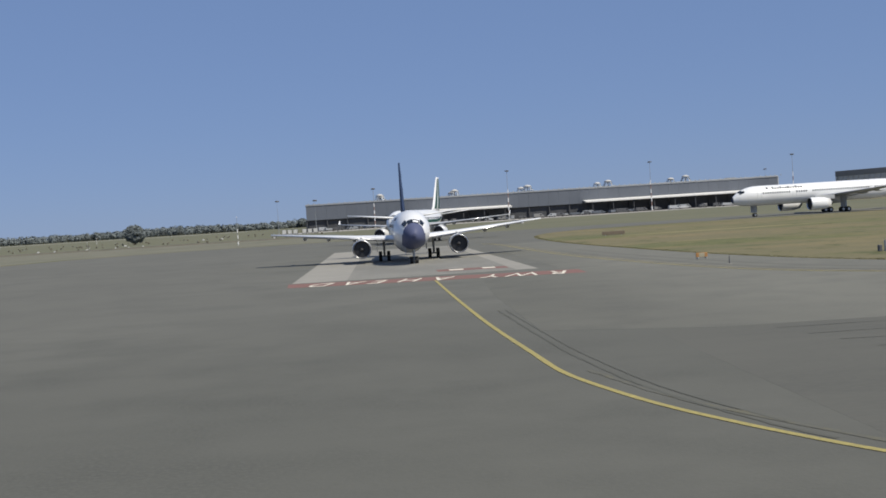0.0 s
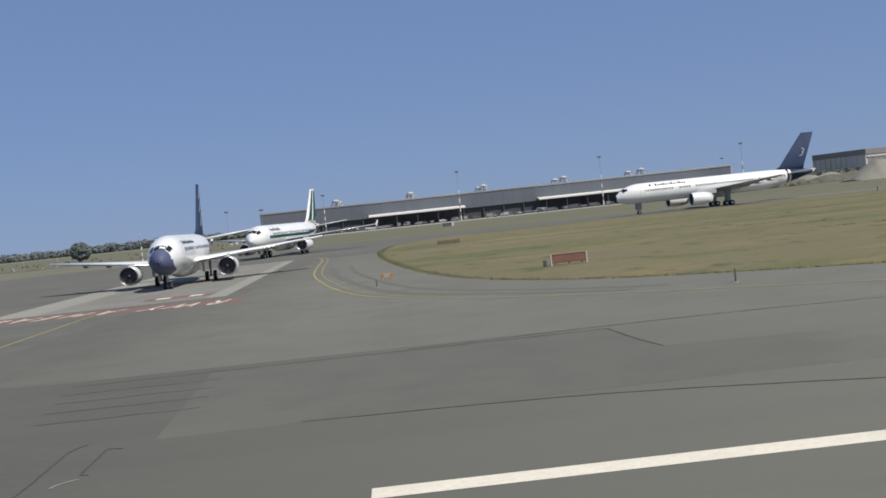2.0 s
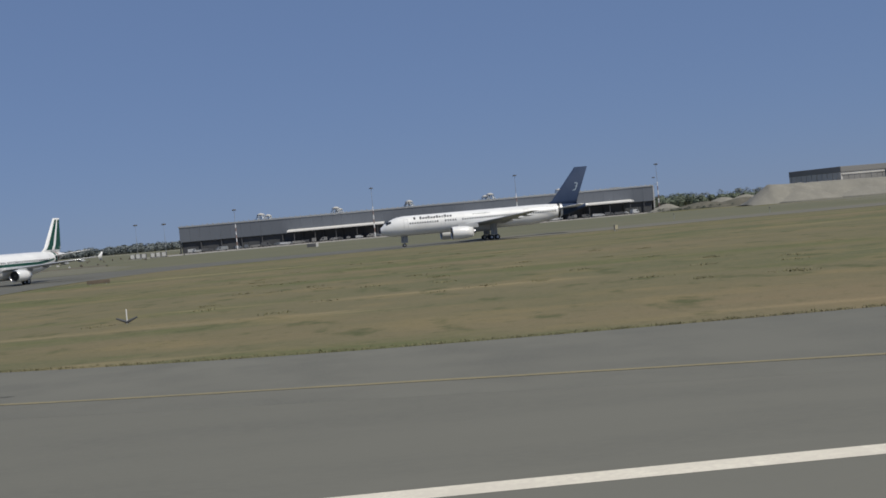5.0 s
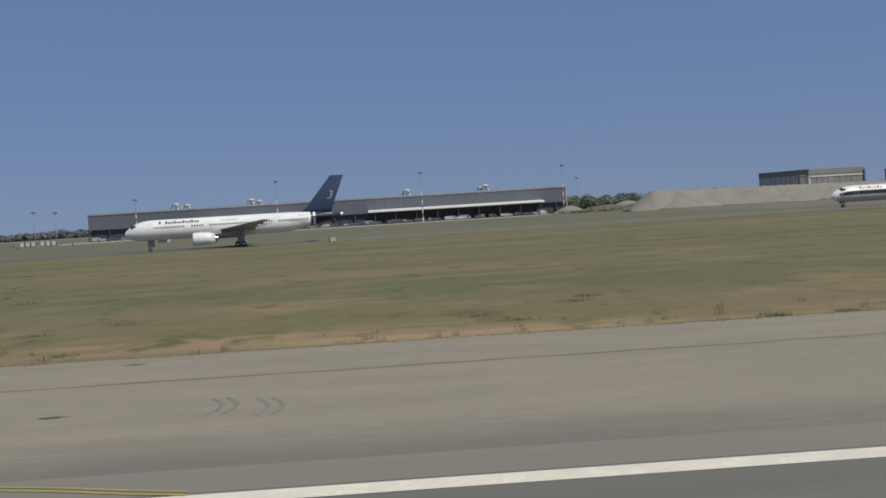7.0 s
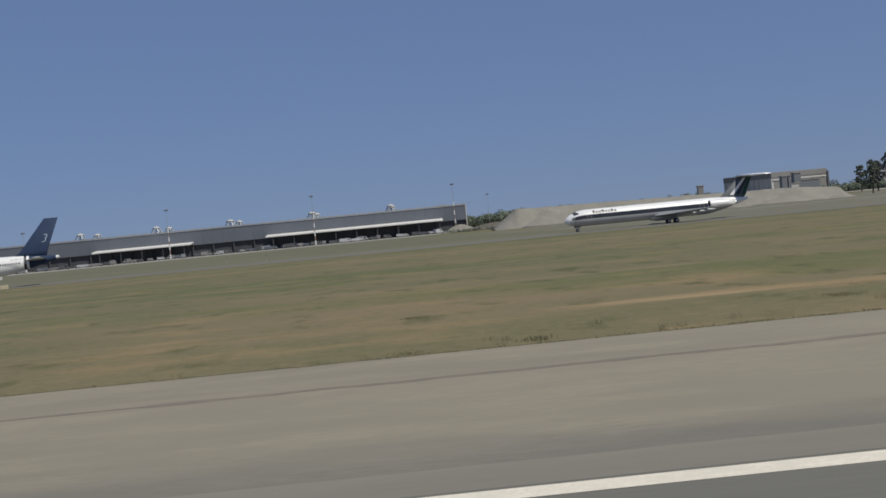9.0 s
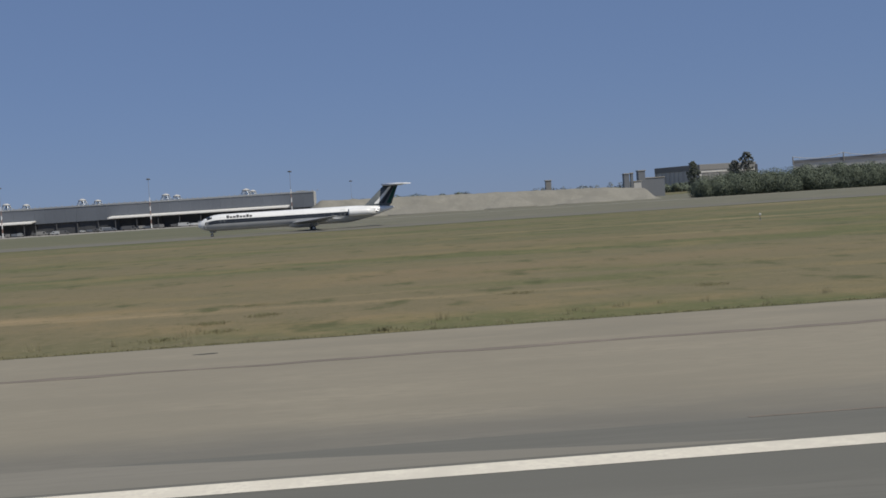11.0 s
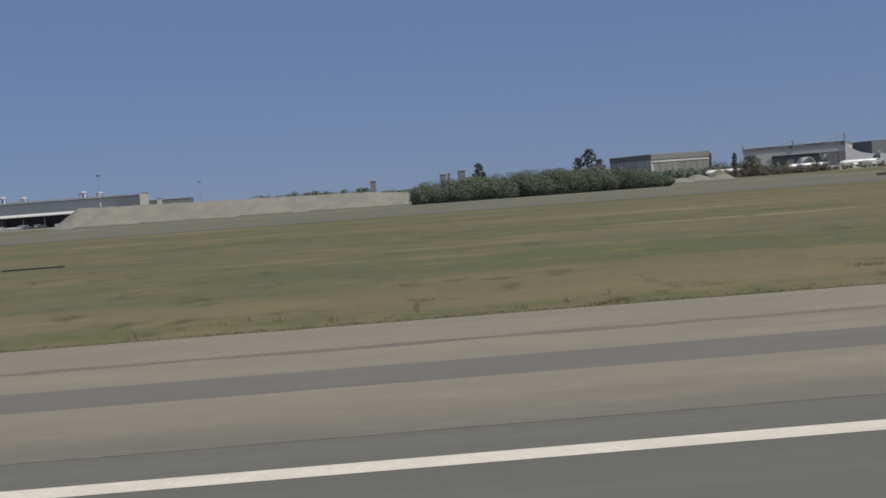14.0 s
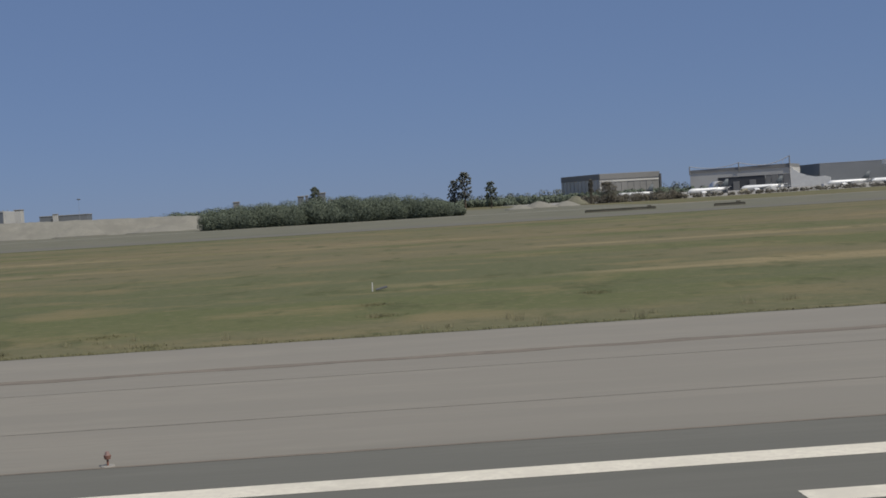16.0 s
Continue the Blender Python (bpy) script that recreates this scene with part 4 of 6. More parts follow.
# twin-jet with a dark blue nose, waiting at the holding point
SPEC_A = dict(L=32.2, R=1.76, H=1.90, zc=3.12, nose=6.0, blunt=(2.0, 0.52), tail=11.5, droop=0.50, rise=0.58,
              zones=[("nose_section", 0, 0.25, M_BLUE, "dark blue nose"), ("fuselage", 0.25, 25.3, M_PAINT, ""), ("tail_cone", 25.3, 32.2, M_PAINT, "")],
              windows=[(5.2, 11.3, 0.51), (12.0, 25.3, 0.51)], win_a=14, deck=(1.0, 1.62), doors=[4.2, 25.7],
              wing=[(10.4, 0, 2.15, 7.9), (11.0, 1.8, 2.25, 7.0), (13.1, 5.3, 2.55, 4.7), (17.5, 14.25, 3.35, 1.7)], wing_mat=M_PAINT,
              stab=[(26.7, 0.5, 4.3, 4.0), (30.5, 6.35, 4.95, 1.3)],
              fin=[(24.4, 4.6, 7.2), (26.4, 5.6, 5.4), (30.1, 10.75, 2.2)], fin_mat=(M_NAVY, "dark blue fin"),
              fin_marks=[("fin_emblem", 5.9, 7.5, (0.30, 0.44), (0.60, 0.80), M_FIN_PALE, "pale blue swoosh"), ("fin_emblem", 7.5, 8.9, (0.26, 0.40), (0.58, 0.80), M_FIN_PALE, "pale blue swoosh"), ("fin_emblem", 9.0, 10.5, (0.22, 0.36), (0.56, 0.78), M_FIN_PALE, "pale blue swoosh")],
              engines=[(10.2, 4.83, 1.45, 4.2, 0.94)], cowl=M_PAINT,
              gear=dict(nose=3.6, main=15.2, track=2.55, rn=0.34, rm=0.52),
              letters=[(5.4, 12, 0.42, 0.2, 30, 44, M_NAVY)], bands=[])
jet = airliner("airliner", "white twin-jet airliner with a dark blue nose at the holding point", -123.1, 104.6, (0.032, -1.0), SPEC_A)


def painted_face(spec, half, s_top, s_low, parent):
    """A straight-sided painted panel round the nose, from the windscreen down under the chin."""
    at = hull(spec)
    for name, s1, up in (("blue_face", s_top, 1), ("blue_chin", s_low, -1)):
        rings = []
        for i in range(13):
            s = 0.03 + (s1 - 0.03) * (i / 12) ** 1.6
            w, h, z = at(s)
            w, h = w + 0.012, h + 0.012
            row = []
            for k in range(17):
                y = min(half, w) * math.cos(math.pi * k / 16)
                row.append((-s, y, z + up * h * math.sqrt(max(0.0, 1 - (y / w) ** 2))))
            rings.append(row)
        v, f = loft(rings, close=False)
        put(name, mesh_of(name, v, f, M_BLUE, True), parent, None, "dark blue face below the windscreen")


painted_face(SPEC_A, 1.08, 1.05, 3.0, jet)
# white patch paints the sun's reflection onto the windscreen
zone("windscreen_glint", SPEC_A, 1.12, 1.42, 64, 88, M_PAINT, jet, "white patch painted as sun glint on the windscreen", 0.03, 0.2, 6)

# twin-jet with green stripes behind it
SPEC_B = dict(L=33.84, R=1.98, H=2.05, zc=3.6, nose=4.6, blunt=(2.1, 0.54), tail=11.5, droop=0.5, rise=0.6,
              zones=[("nose_section", 0, 4.0, M_PAINT, ""), ("fuselage", 4.0, 27.5, M_PAINT, ""), ("tail_cone", 27.5, 33.84, M_PAINT, "")],
              windows=[(5.8, 12.5, 0.53), (13.0, 26.0, 0.53)], win_a=13, deck=(0.95, 1.6), doors=[4.6, 26.8],
              wing=[(10.8, 0, 2.75, 7.6), (11.5, 1.98, 2.85, 6.6), (14.0, 6.4, 3.1, 3.9), (18.9, 16.0, 3.85, 1.5)], fence=True, wing_mat=M_GREY_PAINT,
              stab=[(28.6, 0.6, 4.6, 3.6), (31.9, 6.2, 5.2, 1.3)],
              fin=[(25.8, 5.2, 6.6), (27.4, 6.2, 5.6), (31.2, 11.76, 2.2)], fin_mat=(M_PAINT, "white fin with green stripes"),
              fin_marks=[("fin_stripe", 5.8, 11.5, (0.16, 0.46), (0.22, 0.52), M_GREEN, "green stripe"), ("fin_stripe", 5.8, 11.5, (0.62, 0.98), (0.66, 0.98), M_GREEN, "green stripe")],
              engines=[(9.6, 5.3, 1.70, 4.3, 1.0)], gear=dict(nose=4.9, main=15.6, track=3.5, rn=0.38, rm=0.57),
              bands=[("green_stripe", 4.0, 28.5, -8, 6, M_GREEN, "green stripe"), ("tail_ring", 29.0, 29.8, -85, 85, M_GREEN, "green ring"), ("tail_ring", 30.2, 30.8, -85, 85, M_SIGN_RED, "dull red ring")],
              letters=[(5.2, 8, 0.42, 0.14, 28, 46, M_GREEN)])
airliner("airliner", "white twin-jet airliner with a green stripe and green-striped fin", -125.75, 191.6, (-0.275, -0.9614), SPEC_B)

# long twin-jet with a navy tail on the parallel taxiway
SPEC_C = dict(L=44.8, R=1.88, H=2.05, zc=4.35, nose=5.6, blunt=(2.1, 0.56), tail=13.2, droop=0.75, rise=0.55,
              zones=[("nose_section", 0, 0.3, M_NAVY, "navy blue nose tip"), ("fuselage", 0.3, 38.9, M_PAINT, ""), ("tail_cone", 38.9, 44.2, M_NAVY, "navy blue tail cone"), ("tail_tip", 44.2, 44.8, M_PAINT, "white tail tip")],
              windows=[(6.2, 12.4, 0.52), (13.6, 16.0, 0.52), (17.2, 30.0, 0.52), (31.2, 37.2, 0.52)], win_a=12, deck=(1.35, 2.1), doors=[5.0, 12.7, 30.4, 37.2],
              wing=[(16.6, 0, 3.3, 8.9), (17.5, 1.88, 3.4, 8.0), (20.6, 7.0, 3.8, 5.2), (27.4, 19.0, 5.1, 1.8)],
              stab=[(38.0, 0.6, 5.2, 4.4), (40.6, 6.2, 5.7, 1.6)], stab_mat=M_PAINT,
              fin=[(34.9, 5.7, 7.4), (37.0, 6.9, 5.6), (42.5, 13.6, 2.8)], fin_mat=(M_NAVY, "navy blue fin"),
              fin_marks=[("fin_emblem", 8.75, 8.88, (0.62, 0.74), (0.66, 0.78), M_FIN_PALE, "pale thin emblem"), ("fin_emblem", 8.88, 9.55, (0.75, 0.785), (0.745, 0.785), M_FIN_PALE, "pale thin emblem"), ("fin_emblem", 9.55, 9.66, (0.68, 0.77), (0.68, 0.77), M_FIN_PALE, "pale thin emblem"), ("fin_emblem", 9.66, 10.2, (0.735, 0.775), (0.72, 0.76), M_FIN_PALE, "pale thin emblem"), ("fin_emblem", 10.2, 10.34, (0.6, 0.75), (0.56, 0.71), M_FIN_PALE, "pale thin emblem")],
              engines=[(13.9, 6.5, 2.05, 4.4, 1.28)], gear=dict(nose=5.0, main=23.2, track=3.66, rn=0.40, rm=0.51, rows=2),
              bands=[("tail_ring", 37.9, 38.4, -85, 85, M_BLACK, "black ring")],
              letters=[(7.1, 1, 0.42, 0.3, 34, 52, M_STRIPE), (8.4, 12, 0.40, 0.17, 33, 53, M_STRIPE), (19.5, 9, 0.26, 0.16, 36, 41, M_STRIPE), (35.4, 6, 0.22, 0.16, 34, 39, M_STRIPE)])
airliner("airliner", "long white twin-jet airliner with navy tail on the taxiway", -56.0, 237.1, (-0.991, -0.133), SPEC_C)

# rear-engined jet with a T-tail
SPEC_D = dict(L=42.8, R=1.67, H=1.8, zc=2.95, nose=5.4, tail=11.0, droop=0.5, rise=0.55, stab_thick=0.17,
              zones=[("nose_section", 0, 4.5, M_PAINT, ""), ("fuselage", 4.5, 36.0, M_PAINT, ""), ("tail_cone", 36.0, 42.8, M_PAINT, "")],
              windows=[(6.5, 30.5, 0.5)], win_a=13, deck=(1.9, 2.7), doors=[4.9, 30.8],
              wing=[(19.5, 0, 1.75, 7.2), (20.3, 1.67, 1.85, 6.2), (22.8, 6.5, 2.15, 4.2), (27.6, 16.4, 2.85, 1.4)],
              stab=[(40.2, 0.0, 8.95, 4.2), (43.6, 6.1, 8.85, 2.6)], stab_mat=M_PAINT,
              fin=[(35.0, 4.2, 6.8), (36.6, 4.9, 5.8), (40.8, 8.85, 3.2)], fin_mat=(M_FIN_GREY, "grey fin with dark and pale stripes"),
              fin_marks=[("fin_stripe", 4.9, 8.5, (0.30, 0.46), (0.42, 0.60), M_PAINT, "white stripe"), ("fin_stripe", 4.9, 8.5, (0.55, 0.70), (0.62, 0.76), M_STRIPE, "dark stripe"), ("fin_stripe", 4.9, 8.5, (0.80, 0.95), (0.80, 0.95), M_GREEN, "green stripe")],
              engines=[(32.4, 2.75, 3.35, 5.9, 0.82)], rear=True, cowl=M_PAINT,
              gear=dict(nose=2.9, main=24.6, track=2.54, rn=0.33, rm=0.5),
              bands=[("cheat_line", 1.6, 36.0, -8, 20, M_STRIPE, "dark stripe along the windows"), ("grey_belly", 1.2, 38.5, -88, -9, M_GREY_PAINT, "grey belly")],
              letters=[(6.2, 8, 0.56, 0.14, 27, 52, M_BLACK)])
airliner("airliner", "white rear-engined jet with T-tail and dark side stripe", 95.3, 251.5, (-0.9933, -0.115), SPEC_D)

# ---- terminal ----
def terminal():
    x0, x1, y0, y1, top = -179.5, 98.6, 675.0, 772.0, 15.3
    t = base("terminal", (x0 + x1) / 2, y0)
    tagged(t, "long low terminal building clad in grey metal panels", "building")
    cx = (x0 + x1) / 2
    part("core", boxes((x0 - cx, x1 - cx, 6, 20, -0.05, top)), M_CLAD, t)
    part("rear_hall", boxes((x0 - cx + 2, x1 - cx - 26, 20, y1 - y0, -0.05, top - 0.3)), M_CLAD, t)
    # recessed ground floor behind columns, its shade put into a dark wall colour
    part("ground_floor_wall", boxes((x0 - cx + 1, x1 - cx - 1, 1.6, 6.2, -0.05, 6.9)), M_RECESS_SHADE, t, "recessed ground floor with shade in its dark colour")
    n = 47
    w = (x1 - x0) / n
    panel = None
    for k in range(n):
        if panel is None:
            bm = boxes((-w / 2 + 0.02, w / 2 - 0.02, 0, 6.3, 6.6, 14.9), bevel=0.02)
            ob = part("cladding_panel", bm, M_CLAD, t)
            panel = ob.data
            ob.location = (x0 - cx + w * (k + 0.5), 0, 0)
        else:
            put("cladding_panel", panel, t, Matrix.Translation((x0 - cx + w * (k + 0.5), 0, 0)))
    part("parapet", boxes((x0 - cx - 0.3, x1 - cx + 0.3, -0.3, 6.4, 14.9, 15.85), bevel=0.08), M_STEEL, t, "metal parapet")
    col = None
    for k in range(0, n + 1, 2):
        m = Matrix.Translation((x0 - cx + w * k, 0.7, 0))
        if col is None:
            bm = bmesh.new()
            tube(bm, (0, 0, -0.05), (0, 0, 6.75), 0.45, 0.4, 10)
            ob = part("column", bm, M_RECESS_SHADE, t)
            col, ob.matrix_basis = ob.data, m
        else:
            put("column", col, t, m)
    for a, b in ((-116.5, -60.5), (-17.5, 84.5)):
        bm = bmesh.new()
        q = [bm.verts.new((x - cx, y, z)) for x in (a, b) for y, z in ((-11.0, 7.0), (-11.0, 7.7), (0.0, 8.5), (0.0, 8.0))]
        for f in ((0, 1, 2, 3), (7, 6, 5, 4), (0, 4, 5, 1), (1, 5, 6, 2), (2, 6, 7, 3), (3, 7, 4, 0)):
            bm.faces.new([q[k] for k in f])
        c = part("canopy", bm, M_CANOPY, t, "pale sloping canopy")
        k = a + 4
        while k < b:
            bm = bmesh.new()
            tube(bm, (k - cx, -10, -0.05), (k - cx, -10, 7.2), 0.22, 0.22, 8)
            part("canopy_post", bm, M_DARK_WALL, c)
            k += 12
    # glazed doors and bays between the columns, recess shade in their dark colour
    g = None
    for k in range(1, n, 2):
        m = Matrix.Translation((x0 - cx + w * k, 1.5, 0))
        if g is None:
            ob = part("bay_door", boxes((-2.2, 2.2, 0, 0.15, -0.03, 4.2), bevel=0.02), M_RECESS_SHADE, t, "metal bay door coloured dark like the shaded recess")
            g, ob.matrix_basis = ob.data, m
        else:
            put("bay_door", g, t, m)
    # sunlit end face painted pale, against the grey cladding elsewhere
    end = part("end_wall", boxes((x1 - cx + 0.02, x1 - cx + 0.6, 0.5, 19.9, -0.05, 15.7), bevel=0.08), M_PALE_WALL, t, "end wall with the sun on it painted pale")
    part("end_door", boxes((x1 - cx + 0.6, x1 - cx + 0.68, 9.0, 16.0, 0.0, 8.5)), M_DARK_WALL, end, "dark opening in the end wall")
    # small uprights along the roof edge
    u = None
    for k in range(0, 94):
        m = Matrix.Translation((x0 - cx + 1.5 + 3.0 * k, 1.0 + (k * 37 % 5) * 0.5, 15.8))
        if k % 7 == 3:
            continue
        if u is None:
            ob = part("roof_upright", boxes((-0.25, 0.25, -0.25, 0.25, 0, 0.7), bevel=0.05), M_STEEL, t)
            u, ob.matrix_basis = ob.data, m
        else:
            put("roof_upright", u, t, m)


terminal()


def roof_vent(x, y, size):
    v = base("roof_ventilator", x, y, 15.28)
    v.scale = (size, size, size)
    tagged(v, "pale domed ventilator on lattice legs on the terminal roof", "ventilator", "ventilators on the terminal roof")
    rings = [[(r * math.cos(a * math.pi / 6), r * math.sin(a * math.pi / 6), z) for a in range(12)] for r, z in ((0.3, 3.75), (2.0, 3.3), (2.15, 3.5), (1.3, 4.05), (0.25, 4.4))]
    vs, fs = loft(rings)
    put("dome", mesh_of("dome", vs, fs, M_PALE_WALL, True), v)
    bm = bmesh.new()
    tube(bm, (0, 0, 0), (0, 0, 3.4), 0.28, 0.28, 8)
    part("duct", bm, M_STEEL, v)
    bm = bmesh.new()
    for k in range(6):
        a = k * math.pi / 3
        tube(bm, (3.4 * math.cos(a), 3.4 * math.sin(a), 0), (1.6 * math.cos(a), 1.6 * math.sin(a), 3.5), 0.14, 0.14, 6)
        b = a + math.pi / 3
        tube(bm, (3.4 * math.cos(a), 3.4 * math.sin(a), 0.2), (1.6 * math.cos(b), 1.6 * math.sin(b), 3.5), 0.09, 0.09, 5)
    part("lattice", bm, M_STEEL, v, "grey lattice legs")


for x in (-137, -90.4, -44.7, 6.0, 55.0):
    roof_vent(x, 720, 1.2)
    roof_vent(x, 760, 1.15)


# ---- masts ----
def light_mast(x, y, h, thick=0.72):
    m = base("floodlight_mast", x, y)
    tagged(m, "tall pale floodlight mast with a ring of lamps", "light mast", "floodlight masts on the apron")
    part("foot", boxes((-0.9, 0.9, -0.9, 0.9, -0.05, 0.5), bevel=0.06), M_CONCRETE, m)
    # red and white bands up to two thirds, bare steel above
    n = 7
    for k in range(n):
        z0, z1 = 0.4 + (h * 0.62 - 0.4) * k / n, 0.4 + (h * 0.62 - 0.4) * (k + 1) / n
        bm = bmesh.new()
        tube(bm, (0, 0, z0), (0, 0, z1), (0.42 - 0.12 * k / n) * thick, (0.42 - 0.12 * (k + 1) / n) * thick, 10)
        part("pole_band", bm, M_STEEL if thick < 0.6 else (M_PAINT if k % 2 == 0 else M_DULL_RED), m, "" if thick < 0.6 else ("white painted band" if k % 2 == 0 else "dull red painted band"))
    bm = bmesh.new()
    tube(bm, (0, 0, h * 0.62), (0, 0, h), 0.17 * thick, 0.12 * thick, 10)
    part("upper_pole", bm, M_STEEL, m)
    bm = bmesh.new()
    for k in range(8):
        a, b = k * math.pi / 4, (k + 1) * math.pi / 4
        tube(bm, (0.7 * math.cos(a), 0.7 * math.sin(a), h - 0.3), (0.7 * math.cos(b), 0.7 * math.sin(b), h - 0.3), 0.07, 0.07, 6)
        if k % 2 == 0:
            tube(bm, (0, 0, h - 0.1), (0.7 * math.cos(a), 0.7 * math.sin(a), h - 0.3), 0.06, 0.06, 6)
    part("lamp_ring", bm, M_DARK_WALL, m)
    for k in range(6):
        a = k * math.pi / 3
        part("floodlight", boxes((-0.35, 0.35, -0.25, 0.25, -0.3, 0.3), bevel=0.06), M_DARK_WALL, m, "", m=pose(0.78 * math.cos(a), 0.78 * math.sin(a), h - 0.5, 35, 0, math.degrees(a) - 90))


for x, y, h in ((-188.5, 605, 17.8), (-166.0, 566, 16.3), (-138.5, 616, 21.6), (-65.5, 630, 27.2), (13.2, 630, 27.3), (89.5, 622, 26.4), (119, 762, 22.6)):
    light_mast(x, y, h, 0.72 if 610 < y < 700 else 0.32)


# ---- vehicles on the apron ----
def van(x, y, rz, ln, h, paint, label):
    v = base("ground_vehicle", x, y, 0, rz)
    tagged(v, label, "vehicle", "ground vehicles by the terminal")
    w = 2.0
    bm = bmesh.new()
    prof = [(-ln / 2, 0.45), (ln / 2, 0.45), (ln / 2, 1.15), (ln / 2 - 0.7, 1.3), (ln / 2 - 1.4, h), (-ln / 2, h)]
    for e in (-w / 2, w / 2):
        bm.faces.new([bm.verts.new((px, e, pz)) for px, pz in prof])
    bm.verts.ensure_lookup_table()
    n = len(prof)
    for k in range(n):
        bm.faces.new((bm.verts[k], bm.verts[(k + 1) % n], bm.verts[n + (k + 1) % n], bm.verts[n + k]))
    bmesh.ops.recalc_face_normals(bm, faces=bm.faces[:])
    bmesh.ops.bevel(bm, geom=bm.edges[:], offset=0.07, segments=1, affect="EDGES")
    b = part("body", bm, paint, v)
    for e in (-1, 1):
        part("side_window", boxes((ln / 2 - 2.3, ln / 2 - 1.5, e * (w / 2 + 0.005) - 0.01, e * (w / 2 + 0.005) + 0.01, 1.25, h - 0.25)), M_GLASS, b)
    part("windscreen", boxes((-0.02, 0.02, -0.85, 0.85, -0.4, 0.4)), M_GLASS, b, "", m=pose(ln / 2 - 1.02, 0, (1.3 + h) / 2 + 0.02, 0, -38, 0))
    for px in (-ln / 2 + 0.9, ln / 2 - 1.0):
        for e in (-1, 1):
            bm = bmesh.new()
            tube(bm, (px, e * 0.78, 0.38), (px, e * 1.0, 0.38), 0.38, 0.38, 12)
            part("wheel", bm, M_RUBBER, v)
    return v


rv = random.Random(11)
for k in range(52):
    x = -168 + 4.9 * k + rv.uniform(-2.4, 2.4)
    van(x, 650 + rv.uniform(-11, 9), rv.choice((0, 180, 90, 10, 40)), rv.uniform(3.4, 8.0), rv.uniform(1.5, 2.5), rv.choice((M_CLAD, M_GREY_PAINT, M_STEEL, M_DARK_WALL, M_HANGAR, M_DARK_WALL)), "service vehicle parked before the terminal")


def baggage_container(x, y):
    c = base("baggage_container", x, y)
    tagged(c, "white-fronted baggage container with dark sides on small wheels", "container", "baggage containers in a row")
    b = part("body", boxes((-1.1, 1.1, -0.75, 0.75, 0.32, 2.4), bevel=0.05), M_DARK_WALL, c, "dark container body")
    part("front_panel", boxes((-0.95, 0.95, -0.80, -0.745, 0.45, 2.3), bevel=0.02), M_TRUCK_WHITE, b, "white front panel")
    for px in (-0.85, 0.85):
        for py in (-0.5, 0.5):
            bm = bmesh.new()
            tube(bm, (px - 0.06, py, 0.18), (px + 0.06, py, 0.18), 0.19, 0.19, 10)
            part("wheel", bm, M_RUBBER, c)
    part("chassis", boxes((-1.05, 1.05, -0.7, 0.7, 0.22, 0.32)), M_STEEL, c)


for x in (-181.3, -178.6, -175.9, -171.6, -168.9, -166.2):
    baggage_container(x, 562)


# ---- earth bank ----
def tipped(x, y, rx, ry, h, seed):
    """Rings of a tipped heap: a cone with a blunt top, straight slumped sides and an uneven foot."""
    rings = []
    for j, (f, z) in enumerate(((1.0, 0.0), (0.86, 0.13), (0.66, 0.38), (0.44, 0.66), (0.24, 0.88), (0.10, 0.98), (0.01, 1.0))):
        ring = []
        for k in range(40):
            a = k * math.pi / 20
            q = 1 + 0.16 * noise.noise((math.cos(a) * 2.2 + seed, math.sin(a) * 2.2, seed * 1.7)) + 0.06 * noise.noise((math.cos(a) * 9, math.sin(a) * 9 + seed, j * 0.4))
            ring.append((x + rx * f * q * math.cos(a), y + ry * f * q * math.sin(a), h * z - 0.06 if j == 0 else h * z + 0.12 * noise.noise((a * 6, seed, j))))
        rings.append(ring)
    return loft(rings)


def spoil_bank():
    """A long tipped bank with slumped faces and an uneven crest, and the tipped heaps along it."""
    nx, prof = 150, [(-11, 0.0), (-8.2, 0.24), (-4.6, 0.62), (-1.6, 0.95), (1.5, 1.0), (5, 0.9), (11, 0.55), (17, 0.0)]
    rings = []
    for i in range(nx + 1):
        x = 100 + 157 * i / nx
        u = i / nx
        h = 8.5 - 2.6 * u - 1.5 * max(0.0, u - 0.85) / 0.15
        h *= min(1.0, (x - 99.5) / 11.0) ** 0.95
        if x > 252:
            h *= max(0.05, (257 - x) / 5)
        h += 0.35 * noise.noise((x * 0.12, 3, 0)) + 0.18 * noise.noise((x * 0.5, 9, 0))
        ring = []
        for j, (dy, f) in enumerate(prof):
            z = max(-0.05, h * f) + (0.22 * noise.noise((x * 0.35, dy * 0.5, 2)) if 0 < f else -0.05)
            ring.append((x, 500 + dy + 1.2 * noise.noise((x * 0.1, 7, dy * 0.05)), z if f > 0 else -0.05))
        rings.append(ring)
    v, f = loft(rings, close=False)
    bank = put("spoil_bank", mesh_of("spoil_bank", v, f, M_SAND, True))
    for k, (x, rx, h) in enumerate(((124, 22, 5.9), (154, 28, 5.1), (191, 21, 6.0), (228, 26, 3.8))):
        v, f = tipped(x, 498.5, rx, 12.5, h, 3.1 * k + 1)
        put("spoil_cone", mesh_of("spoil_cone", v, f, M_SAND, True), bank)
    return tagged(bank, "long bank of pale tipped sandy spoil", "earth bank")


spoil_bank()

